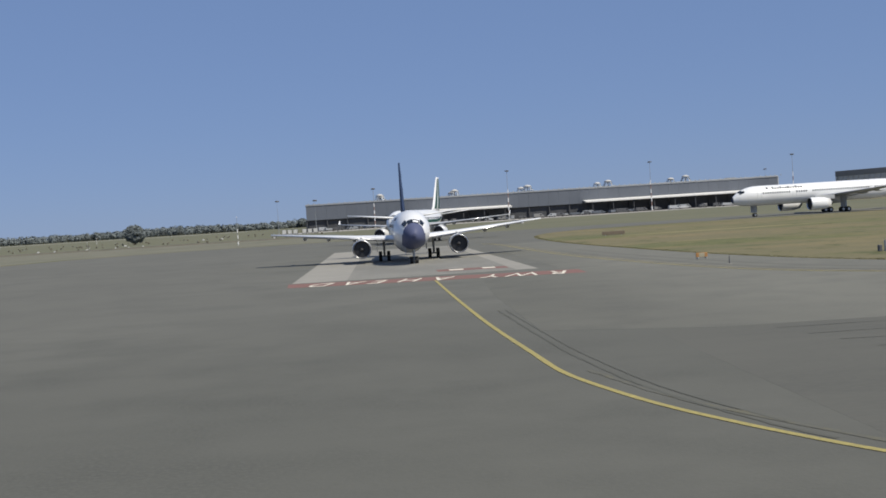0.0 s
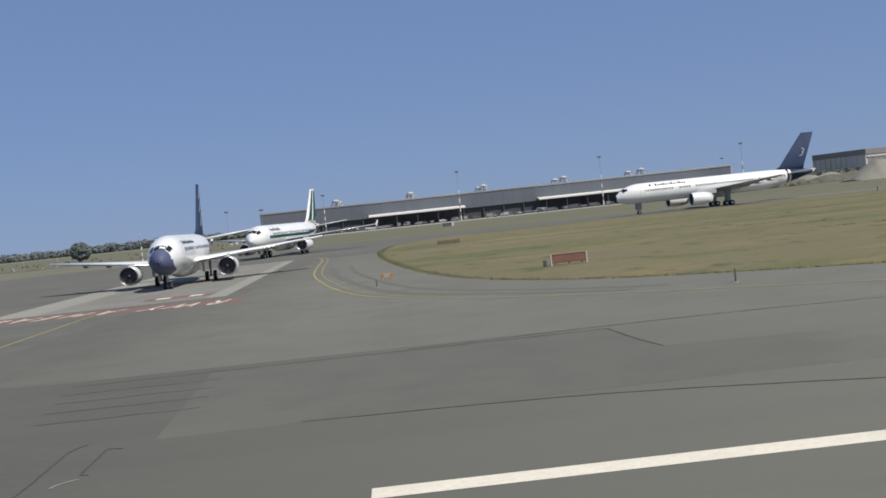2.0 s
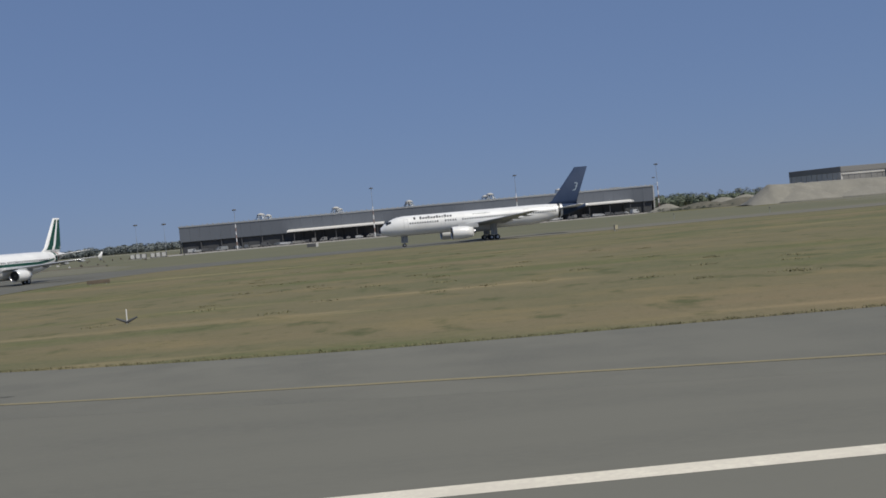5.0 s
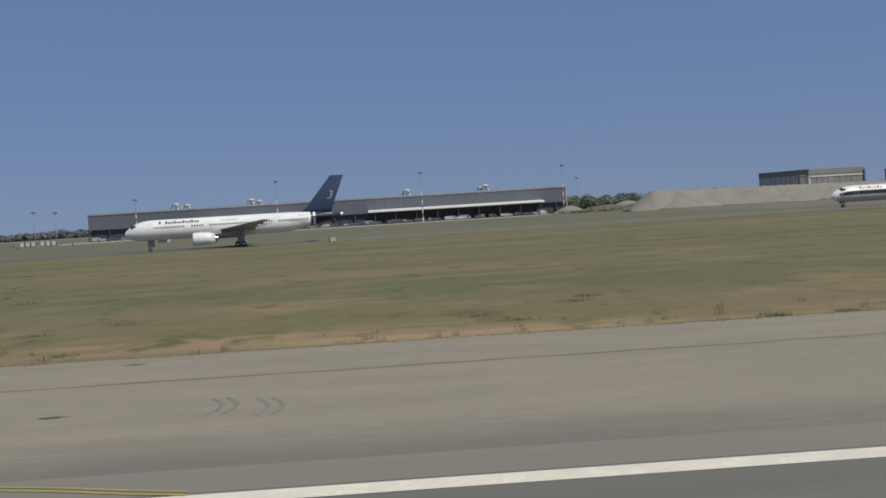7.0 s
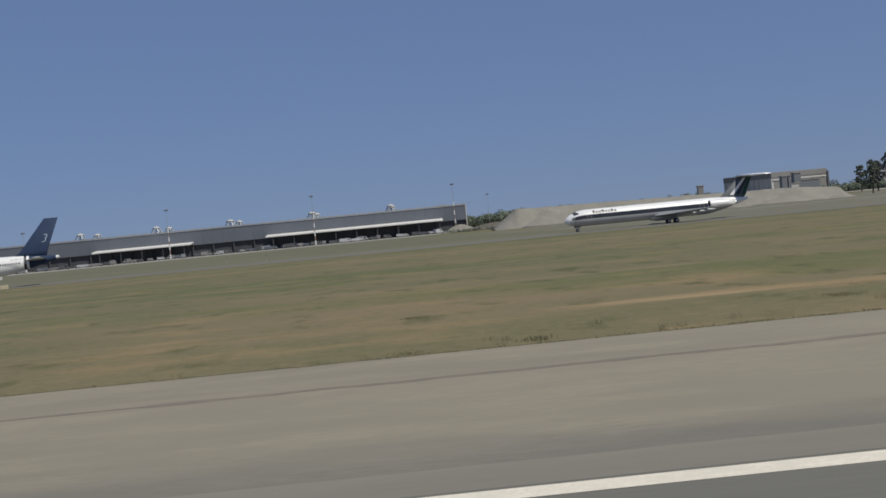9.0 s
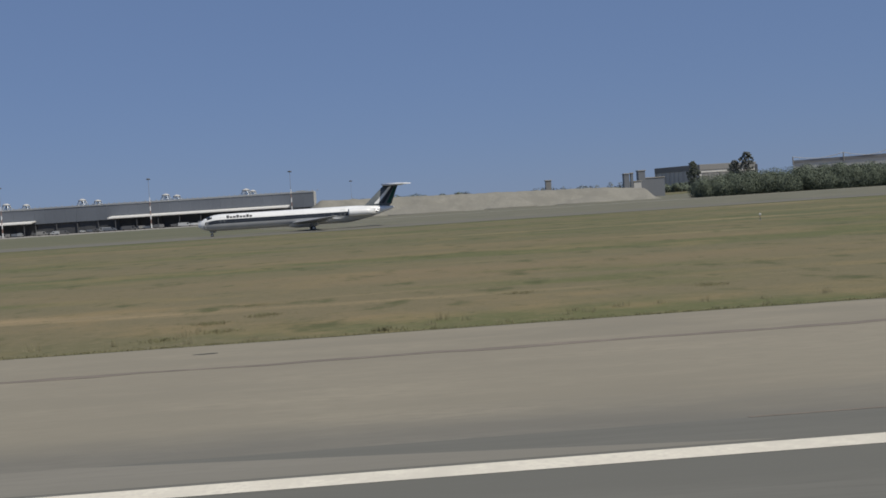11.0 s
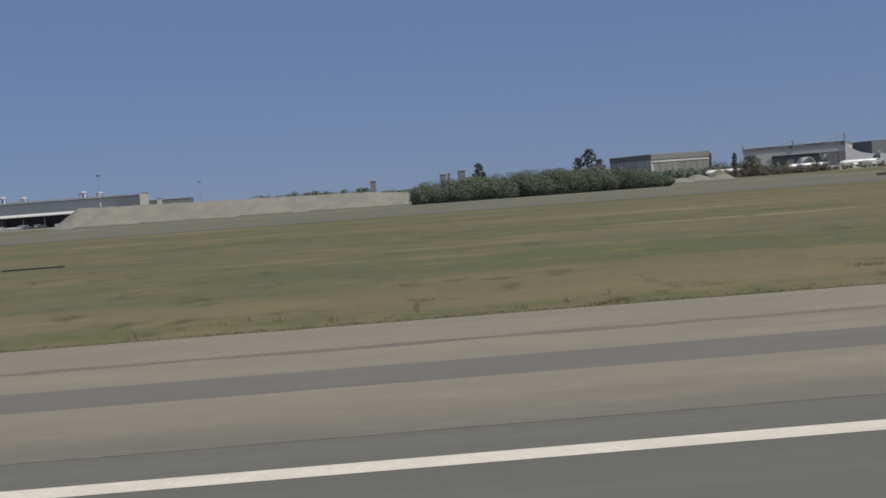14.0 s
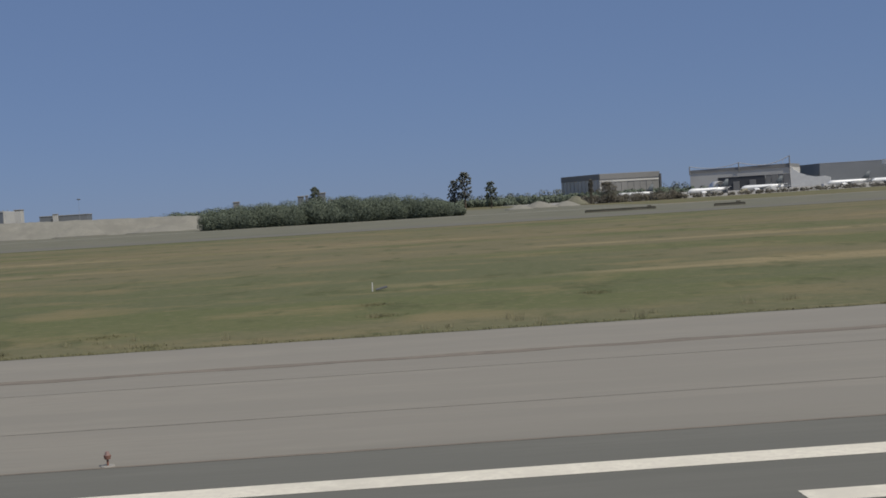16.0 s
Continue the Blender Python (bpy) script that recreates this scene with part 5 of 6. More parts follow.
# lower mounds beside the bank and the terminal
for k, (x, y, rx, ry, h, m, words) in enumerate(((86, 525, 19, 8, 3.3, M_DARK_EARTH, "low mound of dark tipped earth"), (103, 521, 21, 8, 3.7, M_DARK_EARTH, "low mound of dark tipped earth"), (97, 533, 13, 6, 4.6, M_SAND, "pale sandy heap behind dark mounds"),
                                                (116, 528, 17, 7, 4.4, M_DARK_EARTH, "low mound of dark tipped earth"), (109, 538, 14, 6, 5.0, M_SAND, "pale sandy heap behind dark mounds"), (70, 532, 9, 6, 3.8, M_SAND, "pale sandy heap behind dark mounds"))):
    v, f = tipped(-70.7 + (x + 70.7) * 1.154, y * 1.154, rx * 1.15, ry, h * 1.05, 5.3 * k + 2)
    tagged(put("earth_mound", mesh_of("earth_mound", v, f, m, True)), words, "mound")

for k, (x, y, rx, ry, h, m, words) in enumerate(((421, 616, 9.5, 8, 4.8, M_EARTH, "smooth olive heap of overgrown earth"), (394, 560, 9, 6, 3.2, M_SAND, "low pale heap of rubble beside the shrubs"), (408, 566, 8, 6, 2.6, M_SAND, "low pale heap of rubble beside the shrubs"),
                                                (383, 548, 7, 5, 2.2, M_SAND, "low pale heap of rubble beside the shrubs"))):
    v, f = tipped(x, y, rx, ry, h, 4.1 * k + 40)
    tagged(put("earth_mound", mesh_of("earth_mound", v, f, m, True)), words, "mound")


# ---- plants ----
def leaf_mesh(name, blobs, per, size, material, seed, loose=0.34, ruffle=0.34):
    """Leaf clumps: small crossed quads scattered through a set of balls (x, y, z, r)."""
    rnd = np.random.RandomState(seed)
    verts, faces = [], []
    for bx, by, bz, r in blobs:
        d = rnd.randn(per, 3)
        d /= np.linalg.norm(d, axis=1)[:, None]
        rad = r * (1.04 - loose + loose * rnd.rand(per) ** 0.7)
        for (dx, dy, dz), q in zip(d, rad):
            c = Vector((bx + dx * q, by + dy * q, max(0.05, bz + dz * q)))
            out = Vector((dx, dy, dz + 0.2)) + Vector(rnd.randn(3)) * ruffle
            a = out.cross(Vector(rnd.randn(3))).normalized()
            b = a.cross(out).normalized()
            s = size * (0.6 + 0.8 * rnd.rand())
            n = len(verts)
            verts += [c - a * s, c + b * s * 0.6, c + a * s, c - b * s * 0.6]
            faces.append((n, n + 1, n + 2, n + 3))
    return mesh_of(name, verts, faces, material)


def tree(x, y, h, spread, material, label, seed, lift=0.35, leaf=0.0, full=1.0):
    t = base("tree", x, y)
    tagged(t, label, "tree")
    rnd = random.Random(seed)
    bm = bmesh.new()
    tube(bm, (0, 0, -0.1), (0.1 * h * 0.1, 0, h * 0.55), h * 0.028, h * 0.014, 8)
    for k in range(5):
        a = rnd.uniform(0, 6.28)
        z = h * rnd.uniform(lift * 0.7, 0.6)
        tube(bm, (0, 0, z), (spread * 0.55 * math.cos(a), spread * 0.55 * math.sin(a), z + h * rnd.uniform(0.1, 0.3)), h * 0.011, h * 0.004, 6)
    part("trunk", bm, M_BARK, t)
    blobs = []
    for k in range(190):
        u = rnd.random()
        z = h * (lift + (0.95 - lift) * u)
        belly = math.sin(math.pi * (0.12 + 0.80 * u)) ** 0.7 * (1 + 0.35 * noise.noise((seed, 3 * u, 1)))
        a, q = rnd.uniform(0, 6.28), spread * belly * rnd.uniform(0.0, 1.0) ** 0.6
        blobs.append((q * math.cos(a), q * math.sin(a), z, full * spread * rnd.uniform(0.06, 0.17)))
    put("crown", leaf_mesh("crown", blobs, 80, leaf or h * 0.013, material, seed, loose=0.9), t)


def thicket(name, x0, x1, y, depth, height, count, per, size, material, label, seed, category="shrubs", ruffle=0.34):
    """A belt of shrubs with an uneven top; height(x) in metres."""
    rnd = random.Random(seed)
    blobs = []
    for k in range(count):
        x = x0 + (x1 - x0) * (k + rnd.random()) / count
        h = height(x)
        r = h * rnd.uniform(0.28, 0.5)
        blobs.append((x, y + rnd.uniform(0, depth), max(r * 0.7, h * rnd.uniform(0.3, 1.0) - r), r))
    ob = put(name, leaf_mesh(name, blobs, per, size, material, seed, ruffle=ruffle))
    return tagged(ob, label, category, kind="stuff")


def hedge_top(x):
    u = (x - 254) / 95
    return 8.5 + 0.9 * noise.noise((x * 0.11, 3, 1)) + 1.7 * math.sin(math.pi * min(1, u * 1.1)) - (5.5 * (u - 0.88) / 0.12 if u > 0.88 else 0) - (1.2 * (0.06 - u) / 0.06 if u < 0.06 else 0)


thicket("scrub_belt", 254, 349, 418, 13, hedge_top, 420, 680, 0.2, M_LEAF, "dense green shrubs along the taxiway", 3)
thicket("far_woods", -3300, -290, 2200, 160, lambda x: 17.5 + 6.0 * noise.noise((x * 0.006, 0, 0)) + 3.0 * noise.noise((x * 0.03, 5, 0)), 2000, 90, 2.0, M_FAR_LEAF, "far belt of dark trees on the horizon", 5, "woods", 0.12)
thicket("far_woods", 90, 620, 1050, 80, lambda x: (14.0 if 115 < x < 225 else 9.0) + 2.6 * noise.noise((x * 0.05, 4, 0)), 640, 170, 0.9, M_LEAF, "far belt of dark trees behind the earth bank", 6, "woods", 0.15)
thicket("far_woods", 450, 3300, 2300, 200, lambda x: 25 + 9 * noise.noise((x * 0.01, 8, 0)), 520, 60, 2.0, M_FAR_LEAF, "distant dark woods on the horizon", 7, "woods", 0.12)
thicket("scrub", -700, -150, 430, 260, lambda x: 1.0 + 0.6 * noise.noise((x * 0.1, 0, 3)), 240, 40, 0.22, M_DRY_BUSH, "low scrub scattered over the far grass", 9)
thicket("mound_scrub", 84, 145, 596, 6, lambda x: 2.2 + 1.4 * noise.noise((x * 0.2, 0, 6)), 60, 60, 0.22, M_DARK_LEAF, "dark low bushes at the foot of the mounds", 14)
thicket("dry_scrub", 424, 480, 606, 34, lambda x: 5.0 + 2.0 * noise.noise((x * 0.12, 1, 4)), 130, 150, 0.3, M_DRY_BUSH, "brownish dry bushes before the maintenance apron", 31)
thicket("dry_scrub", 470, 640, 640, 50, lambda x: 2.5 + 1.2 * noise.noise((x * 0.1, 2, 4)), 210, 80, 0.30, M_DRY_BUSH, "low brownish scrub along the maintenance apron", 32)
thicket("bank_scrub", 186, 204, 501, 3, lambda x: 7.6, 8, 60, 0.25, M_DARK_LEAF, "small bushes on the crest of the bank", 12)
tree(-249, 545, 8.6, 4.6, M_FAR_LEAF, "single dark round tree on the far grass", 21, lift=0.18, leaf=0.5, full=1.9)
tree(367.6, 712, 24.6, 5.0, M_THIN_LEAF, "tall thin-leaved tree above the shrubs", 22, lift=0.3)
tree(361.2, 716, 19.5, 4.2, M_THIN_LEAF, "lower dark tree above the shrubs", 23, lift=0.3)
tree(286.6, 545, 16.8, 3.1, M_DARK_LEAF, "tall narrow tree beyond the earth bank", 24, lift=0.25, full=1.25)
tree(393.0, 820, 19.5, 5.0, M_DARK_LEAF, "tall dark tree before the far hangar", 25, lift=0.3)
tree(437.5, 612, 11.6, 6.2, M_DRY_BUSH, "broad brownish tree before the far hangar", 26, lift=0.12, full=1.3)
tree(428.6, 612, 13.8, 1.5, M_DRY_BUSH, "slim brownish tree before the far hangar", 27, lift=0.15, full=1.5)


# ---- small buildings beyond the bank ----
def block(name, x0, x1, y0, y1, h, wall, label):
    cx, cy = (x0 + x1) / 2, y0
    b = base(name, cx, cy)
    tagged(b, label, "building")
    part("wall", boxes((x0 - cx, x1 - cx, 0, y1 - y0, -0.1, h), bevel=0.05), wall, b)
    part("roof_slab", boxes((x0 - cx - 0.3, x1 - cx + 0.3, -0.3, y1 - y0 + 0.3, h, h + 0.5), bevel=0.05), M_CONCRETE, b)
    return b


block("water_tower", 271.6, 274.6, 630, 634, 13.2, M_SLATE, "slim grey tower block beyond the bank")
block("water_tower", 275.6, 277.0, 631, 633, 13.4, M_SLATE, "narrow grey shaft beside the tower blocks")
block("water_tower", 282.0, 285.9, 640, 645, 14.6, M_SLATE, "taller grey tower block beyond the bank")
block("shed", 277.4, 281.6, 632, 640, 8.8, M_PALE_WALL, "small pale shed between the towers")
block("shed", 287.0, 298.0, 645, 652, 10.4, M_SLATE, "low grey shed beside the towers")
block("vent_tower", 232.6, 235.8, 660, 663, 12.6, M_HANGAR, "slim grey tower behind the earth bank")
block("stair_tower", 85.8, 90.0, 735, 741, 16.8, M_PALE_WALL, "white stair tower behind the terminal")
block("site_hut", 52.5, 88.5, 897, 912, 13.4, M_SLATE, "low slate-grey hall behind the earth bank")
block("lift_shaft", 64.2, 67.4, 891, 895, 14.6, M_PALE_WALL, "slim white lift shaft before a grey hall")
van(84.5, 728, 0, 9.0, 3.6, M_TRUCK_WHITE, "white lorry parked beside the stair tower")

# ---- far hangars ----
def hangar_one():
    h = base("hangar", 650, 1803, 0, 21.6)
    tagged(h, "large brown-roofed hangar with a pale door front", "hangar")
    # walls paler than the doors: haze over the shaded side put into colour
    part("wall", boxes((0, 112, 0, 120, -0.1, 33.0)), M_PALE_WALL, h)
    part("roof_fascia", boxes((-0.6, 112.6, -1.2, 120, 29.0, 38.0), bevel=0.3), M_BROWN_ROOF, h, "grey-brown roof fascia")
    part("door_lintel", boxes((2, 110, -1.6, -0.9, 24.8, 27.2), bevel=0.1), M_PALE_WALL, h, "pale lintel over the doors")
    for k in range(9):
        part("hangar_door", boxes((4 + k * 11.8, 15.2 + k * 11.8, -0.5 - 0.25 * (k % 2), 0.1, -0.05, 23.8), bevel=0.08), M_HANGAR if k % 4 else M_BROWN_ROOF, h)
    for k in range(10):
        part("buttress", boxes((-1.4, -0.4, 6 + k * 12, 6.6 + k * 12, -0.1, 29)), M_PALE_WALL, h)
    part("corner_mast", boxes((111.5, 114.5, -2.5, 0, -0.1, 34)), M_DARK_WALL, h)


hangar_one()


def hangar_two():
    h = base("hangar", 774, 1728, 0, -27.0)
    tagged(h, "cable-roofed hangar with tall pylons above pale walls", "hangar")
    part("wall", boxes((0, 146, 0, 110, -0.1, 29.5)), M_PALE_WALL, h)
    rings = []
    for k in range(41):
        x = 146 * k / 40
        top = 33.6 + 1.2 * x / 146
        rings.append([(x, -0.9, 29.4), (x, -0.9, top), (x, 109, top), (x, 109, 29.4)])
    vs, fs = loft(rings)
    put("roof", mesh_of("roof", vs, fs, M_HANGAR), h, None, "grey roof hung from the pylons")
    # solid dark panel paints the shade inside the open door
    part("opening_shade_panel", boxes((42, 110, -1.2, 0.2, -0.05, 20.0)), M_RECESS_SHADE, h, "dark panel painted as the shaded open hangar door")
    for k in range(4):
        part("hangar_door", boxes((111.5 + k * 8.4, 119.3 + k * 8.4, -1.5 - 0.3 * (k % 2), -1.0, -0.05, 20.0), bevel=0.08), M_HANGAR, h)
    part("lintel", boxes((40, 146, -1.9, -1.2, 20.0, 21.2), bevel=0.1), M_PALE_WALL, h, "pale beam over the door opening")
    for x in (64, 88):
        part("parked_steps", boxes((x, x + 9, -2.6, -1.7, -0.05, 9 + 0.06 * x), bevel=0.2), M_BROWN_ROOF, h, "brown docking frame in the opening")
    for x, z in ((0, 39.5), (73, 41.0), (146, 46.0)):
        bm = bmesh.new()
        tube(bm, (x, -1.5, 27.0), (x, -1.5, z), 0.9, 0.8, 8)
        p = part("pylon", bm, M_HANGAR, h)
        for e in (-1, 1):
            if not 0 <= x + e * 20 <= 146:
                continue
            bm = bmesh.new()
            pts = [(x + e * 38 * u, -1.0, 34.6 + (z - 34.8) * (1 - u) ** 1.8) for u in (0, 0.25, 0.5, 0.75, 1)]
            for a, b in zip(pts, pts[1:]):
                tube(bm, a, b, 0.55, 0.5, 6)
            for a in pts[1:4]:
                tube(bm, a, (a[0], -1.0, 34.0), 0.25, 0.25, 5)
            part("stay", bm, M_PALE_WALL, p, "pale sagging stay down to the roof")
    bm = bmesh.new()
    crest = [(147, 31), (152, 25), (160, 19.5), (170, 15.5), (182, 13), (194, 13.5), (202, 11)]
    for (xa, za), (xb, zb) in zip(crest, crest[1:]):
        v = [bm.verts.new(q) for q in ((xa, -1.5, -0.1), (xb, -1.5, -0.1), (xb, -1.5, zb), (xa, -1.5, za), (xa, 1, -0.1), (xb, 1, -0.1), (xb, 1, zb), (xa, 1, za))]
        for q in ((0, 1, 2, 3), (7, 6, 5, 4), (0, 4, 5, 1), (2, 6, 7, 3)):
            bm.faces.new([v[k] for k in q])
    v = [bm.verts.new(q) for q in ((202, -1.5, -0.1), (202, 1, -0.1), (202, 1, 11), (202, -1.5, 11))]
    bm.faces.new(v)
    part("wing_wall", bm, M_CANOPY, h, "pale wing wall with a hollow sloping crest")


hangar_two()
block("hangar", 985, 1090, 1760, 1850, 33.0, M_SLATE, "slate-grey metal hangar behind the parked jets")
block("hangar", 1110, 1300, 1700, 1800, 33.0, M_PALE_WALL, "pale hangar at the far apron")
bm = bmesh.new()
tube(bm, (1068, 1690, -0.1), (1068, 1690, 26), 5, 5, 14)
tube(bm, (1068, 1690, 26), (1068, 1690, 33), 14, 14, 18)
tagged(part("water_tower", bm, M_CANOPY, None), "pale drum-shaped water tower beside the hangars", "tower")


# ---- parked jets, far off ----
def far_jet(x, y, rz, ln, label):
    sp = dict(L=ln, R=1.9, zc=3.4, nose=5, tail=ln * 0.32)
    j = base("parked_airliner", x, y, 0, rz)
    tagged(j, label, "airliner", "airliners parked by the hangars")
    zone("fuselage", sp, 0, ln, -180, 180, M_PAINT, j, da=20, ds=1.5)
    for e in (1, -1):
        surface("wing", [(ln * 0.32, 0, 2.5, 7), (ln * 0.55, e * ln * 0.45, 4.0, 1.6)], M_GREY_PAINT, j)
        surface("tailplane", [(ln * 0.86, e * 0.5, 4.5, 3.4), (ln * 0.95, e * 6, 5.1, 1.3)], M_PAINT, j)
        engine(j, ln * 0.27, e * 5.6, 1.7, 4.2, 1.0, M_PAINT)
        gear("main_gear", j, ln * 0.48, e * 3.2, 2.7, 0.55)
    gear("nose_gear", j, ln * 0.13, 0, 2.5, 0.4, 1, 0.22)
    surface("fin", [(ln * 0.78, 0, 5.0, 6.5), (ln * 0.93, 0, 11.5, 2.2)], M_FIN_GREY, j, True, "dark grey fin")


tent_rings = []
for k in range(9):
    a = math.pi * k / 8
    tent_rings.append([(603.4 + 6.6 * (1 - math.cos(a)), y, -0.05 + 10.5 * math.sin(a)) for y in (1000, 1018)])
vs, fs = loft(tent_rings, close=False)
tent = put("storage_tent", mesh_of("storage_tent", vs, fs, M_TRUCK_WHITE, True))
tent.modifiers.new("thickness", "SOLIDIFY").thickness = 0.15
tagged(tent, "white round-topped storage tent on the maintenance apron", "tent")
for x, y, rz, ln in ((555, 900, 184, 34), (599, 905, 178, 34), (640, 930, 250, 34), (690, 960, 182, 38), (520, 1010, 182, 34), (745, 1000, 200, 36), (800, 990, 182, 34)):
    far_jet(x, y, rz, ln, "white airliner with dark fin parked by the hangars")
for k, (x, y, rz) in enumerate(((528, 880, 0), (536, 884, 90), (546, 872, 0), (590, 870, 180), (618, 880, 0), (660, 890, 90), (480, 800, 0), (500, 760, 180))):
    van(x, y, rz, 6.5, 3.0, M_TRUCK_WHITE if k % 3 else M_CREAM, "white service truck on the maintenance apron")


# ---- runway furniture ----
def edge_light(x, y):
    e = base("runway_edge_light", x, y)
    e.scale = (0.6, 0.6, 0.66)
    tagged(e, "small elevated runway edge light on a round base", "runway light", "runway edge lights")
    bm = bmesh.new()
    tube(bm, (0, 0, -0.01), (0, 0, 0.03), 0.22, 0.20, 14)
    part("base_plate", bm, M_CONCRETE, e)
    bm = bmesh.new()
    tube(bm, (0, 0, 0.03), (0, 0, 0.20), 0.035, 0.035, 8)
    part("stem", bm, M_SIGN_RED, e)
    bm = bmesh.new()
    tube(bm, (0, 0, 0.20), (0, 0, 0.30), 0.09, 0.11, 12)
    part("housing", bm, M_SIGN_RED, e)
    bm = bmesh.new()
    tube(bm, (0, 0, 0.30), (0, 0, 0.40), 0.085, 0.05, 12)
    part("lens", bm, M_DULL_RED, e, "dull reddish lens")


for x in (-17.7, 32.3, 82.3, 121.0, 160.6, 217.2, 269.2, 317.2, 367):
    edge_light(x, 20.45)


def papi_unit(x, y):
    p = base("approach_light_box", x, y)
    tagged(p, "cream approach light box with flat lid on splayed legs", "approach light", "approach path light boxes")
    bm = bmesh.new()
    q = [bm.verts.new(v) for v in ((-0.27, -0.2, 0.27), (0.27, -0.2, 0.27), (0.27, 0.2, 0.27), (-0.27, 0.2, 0.27), (-0.41, -0.25, 0.455), (0.41, -0.25, 0.455), (0.41, 0.25, 0.455), (-0.41, 0.25, 0.455))]
    for f in ((3, 2, 1, 0), (4, 5, 6, 7), (0, 1, 5, 4), (1, 2, 6, 5), (2, 3, 7, 6), (3, 0, 4, 7)):
        bm.faces.new([q[k] for k in f])
    bmesh.ops.bevel(bm, geom=bm.edges[:], offset=0.012, segments=1, affect="EDGES")
    h = part("housing", bm, M_BOX_SIDE, p, "dull olive tapered housing")
    part("lid", boxes((-0.48, 0.48, -0.31, 0.31, 0.455, 0.49), bevel=0.012), M_CREAM, h, "pale overhanging lid")
    part("end_cap", boxes((0.40, 0.43, -0.2, 0.2, 0.33, 0.44), bevel=0.008), M_DARK_WALL, h)
    for ex in (-1, 1):
        for ey in (-1, 1):
            bm = bmesh.new()
            tube(bm, (ex * 0.25, ey * 0.17, -0.03), (ex * 0.17, ey * 0.15, 0.29), 0.022, 0.022, 8)
            leg = part("leg", bm, M_BOX_SIDE, p)
            bm = bmesh.new()
            tube(bm, (ex * 0.25, ey * 0.17, -0.03), (ex * 0.25, ey * 0.17, 0.012), 0.06, 0.05, 10)
            part("foot", bm, M_DARK_WALL, leg)
    part("cable_box", boxes((-0.08, 0.06, -0.06, 0.06, 0.03, 0.2), bevel=0.01), M_DARK_WALL, p, "dark cable box under the housing")


for k, y in enumerate((30.8, 38.9, 46.3, 54.6)):
    papi_unit(292.05 - 0.12 * k, y)

sign = base("guidance_sign", -90.1, 78.2)
tagged(sign, "weathered red-brown taxiway sign board on the grass", "sign")
part("board", boxes((-1.18, 1.18, -0.12, 0.12, 0.14, 0.70), bevel=0.03), M_SIGN_RED, sign)
part("frame_top", boxes((-1.22, 1.22, -0.14, 0.14, 0.70, 0.74), bevel=0.01), M_SIGN_RED, sign)
for dx in (-1.22, 1.22):
    part("end_post", boxes((dx - 0.05, dx + 0.05, -0.15, 0.15, -0.04, 0.74), bevel=0.01), M_PALE_WALL, sign, "pale end post")
for dx in (-0.9, 0.0, 0.9):
    bm = bmesh.new()
    tube(bm, (dx, 0, -0.05), (dx, 0, 0.26), 0.05, 0.05, 8)
    part("leg", bm, M_STEEL, sign)
part("end_box", boxes((-1.75, -1.52, -0.15, 0.15, -0.04, 0.42), bevel=0.03), M_DARK_WALL, sign, "dark cable box")

marker = base("marker_board", -102.6, 83.6)
tagged(marker, "small orange and yellow marker board on the asphalt", "marker")
part("board", boxes((-0.42, 0.42, -0.06, 0.06, 0.10, 0.42), bevel=0.02), M_ORANGE, marker)
for dx in (-0.3, 0.3):
    part("foot", boxes((dx - 0.05, dx + 0.05, -0.22, 0.22, 0.0, 0.11), bevel=0.01), M_STEEL, marker)
part("stripe", boxes((-0.2, 0.2, -0.066, -0.061, 0.12, 0.40)), M_CREAM, marker, "pale stripe")


def small_sign(x, y, w, h, leg, label, material):
    s = base("guidance_sign", x, y)
    tagged(s, label, "sign")
    part("board", boxes((-w / 2, w / 2, -0.08, 0.08, leg, leg + h), bevel=0.02), material, s)
    for dx in (-w * 0.35, w * 0.35):
        bm = bmesh.new()
        tube(bm, (dx, 0, -0.05), (dx, 0, leg + 0.02), 0.04, 0.04, 8)
        part("leg", bm, M_STEEL, s)


small_sign(-94.4, 163.0, 3.2, 0.5, 0.12, "low rusty frame lying in the grass", M_RUST)
board = base("equipment_box", -83.0, 410.0)
tagged(board, "long dark equipment box with a white end on the dry field", "box")
part("body", boxes((-2.0, 1.2, -0.5, 0.5, -0.05, 1.25), bevel=0.05), M_DARK_WALL, board)
part("end_panel", boxes((1.2, 2.0, -0.5, 0.5, -0.05, 1.3), bevel=0.03), M_TRUCK_WHITE, board, "white end panel")
side_sign = base("guidance_sign", -12.2, 210.0, 0, 66)
tagged(side_sign, "taxiway sign with dark back and pale face in the grass", "sign")
part("board", boxes((-1.1, 1.1, 0.0, 0.2, 0.25, 1.15), bevel=0.02), M_DARK_WALL, side_sign, "dark back")
part("face", boxes((-1.05, 1.05, -0.03, 0.0, 0.3, 1.1)), M_CREAM, side_sign, "pale face")
for dx in (-0.8, 0.8):
    part("leg", boxes((dx - 0.05, dx + 0.05, 0.05, 0.15, -0.06, 0.27)), M_STEEL, side_sign)


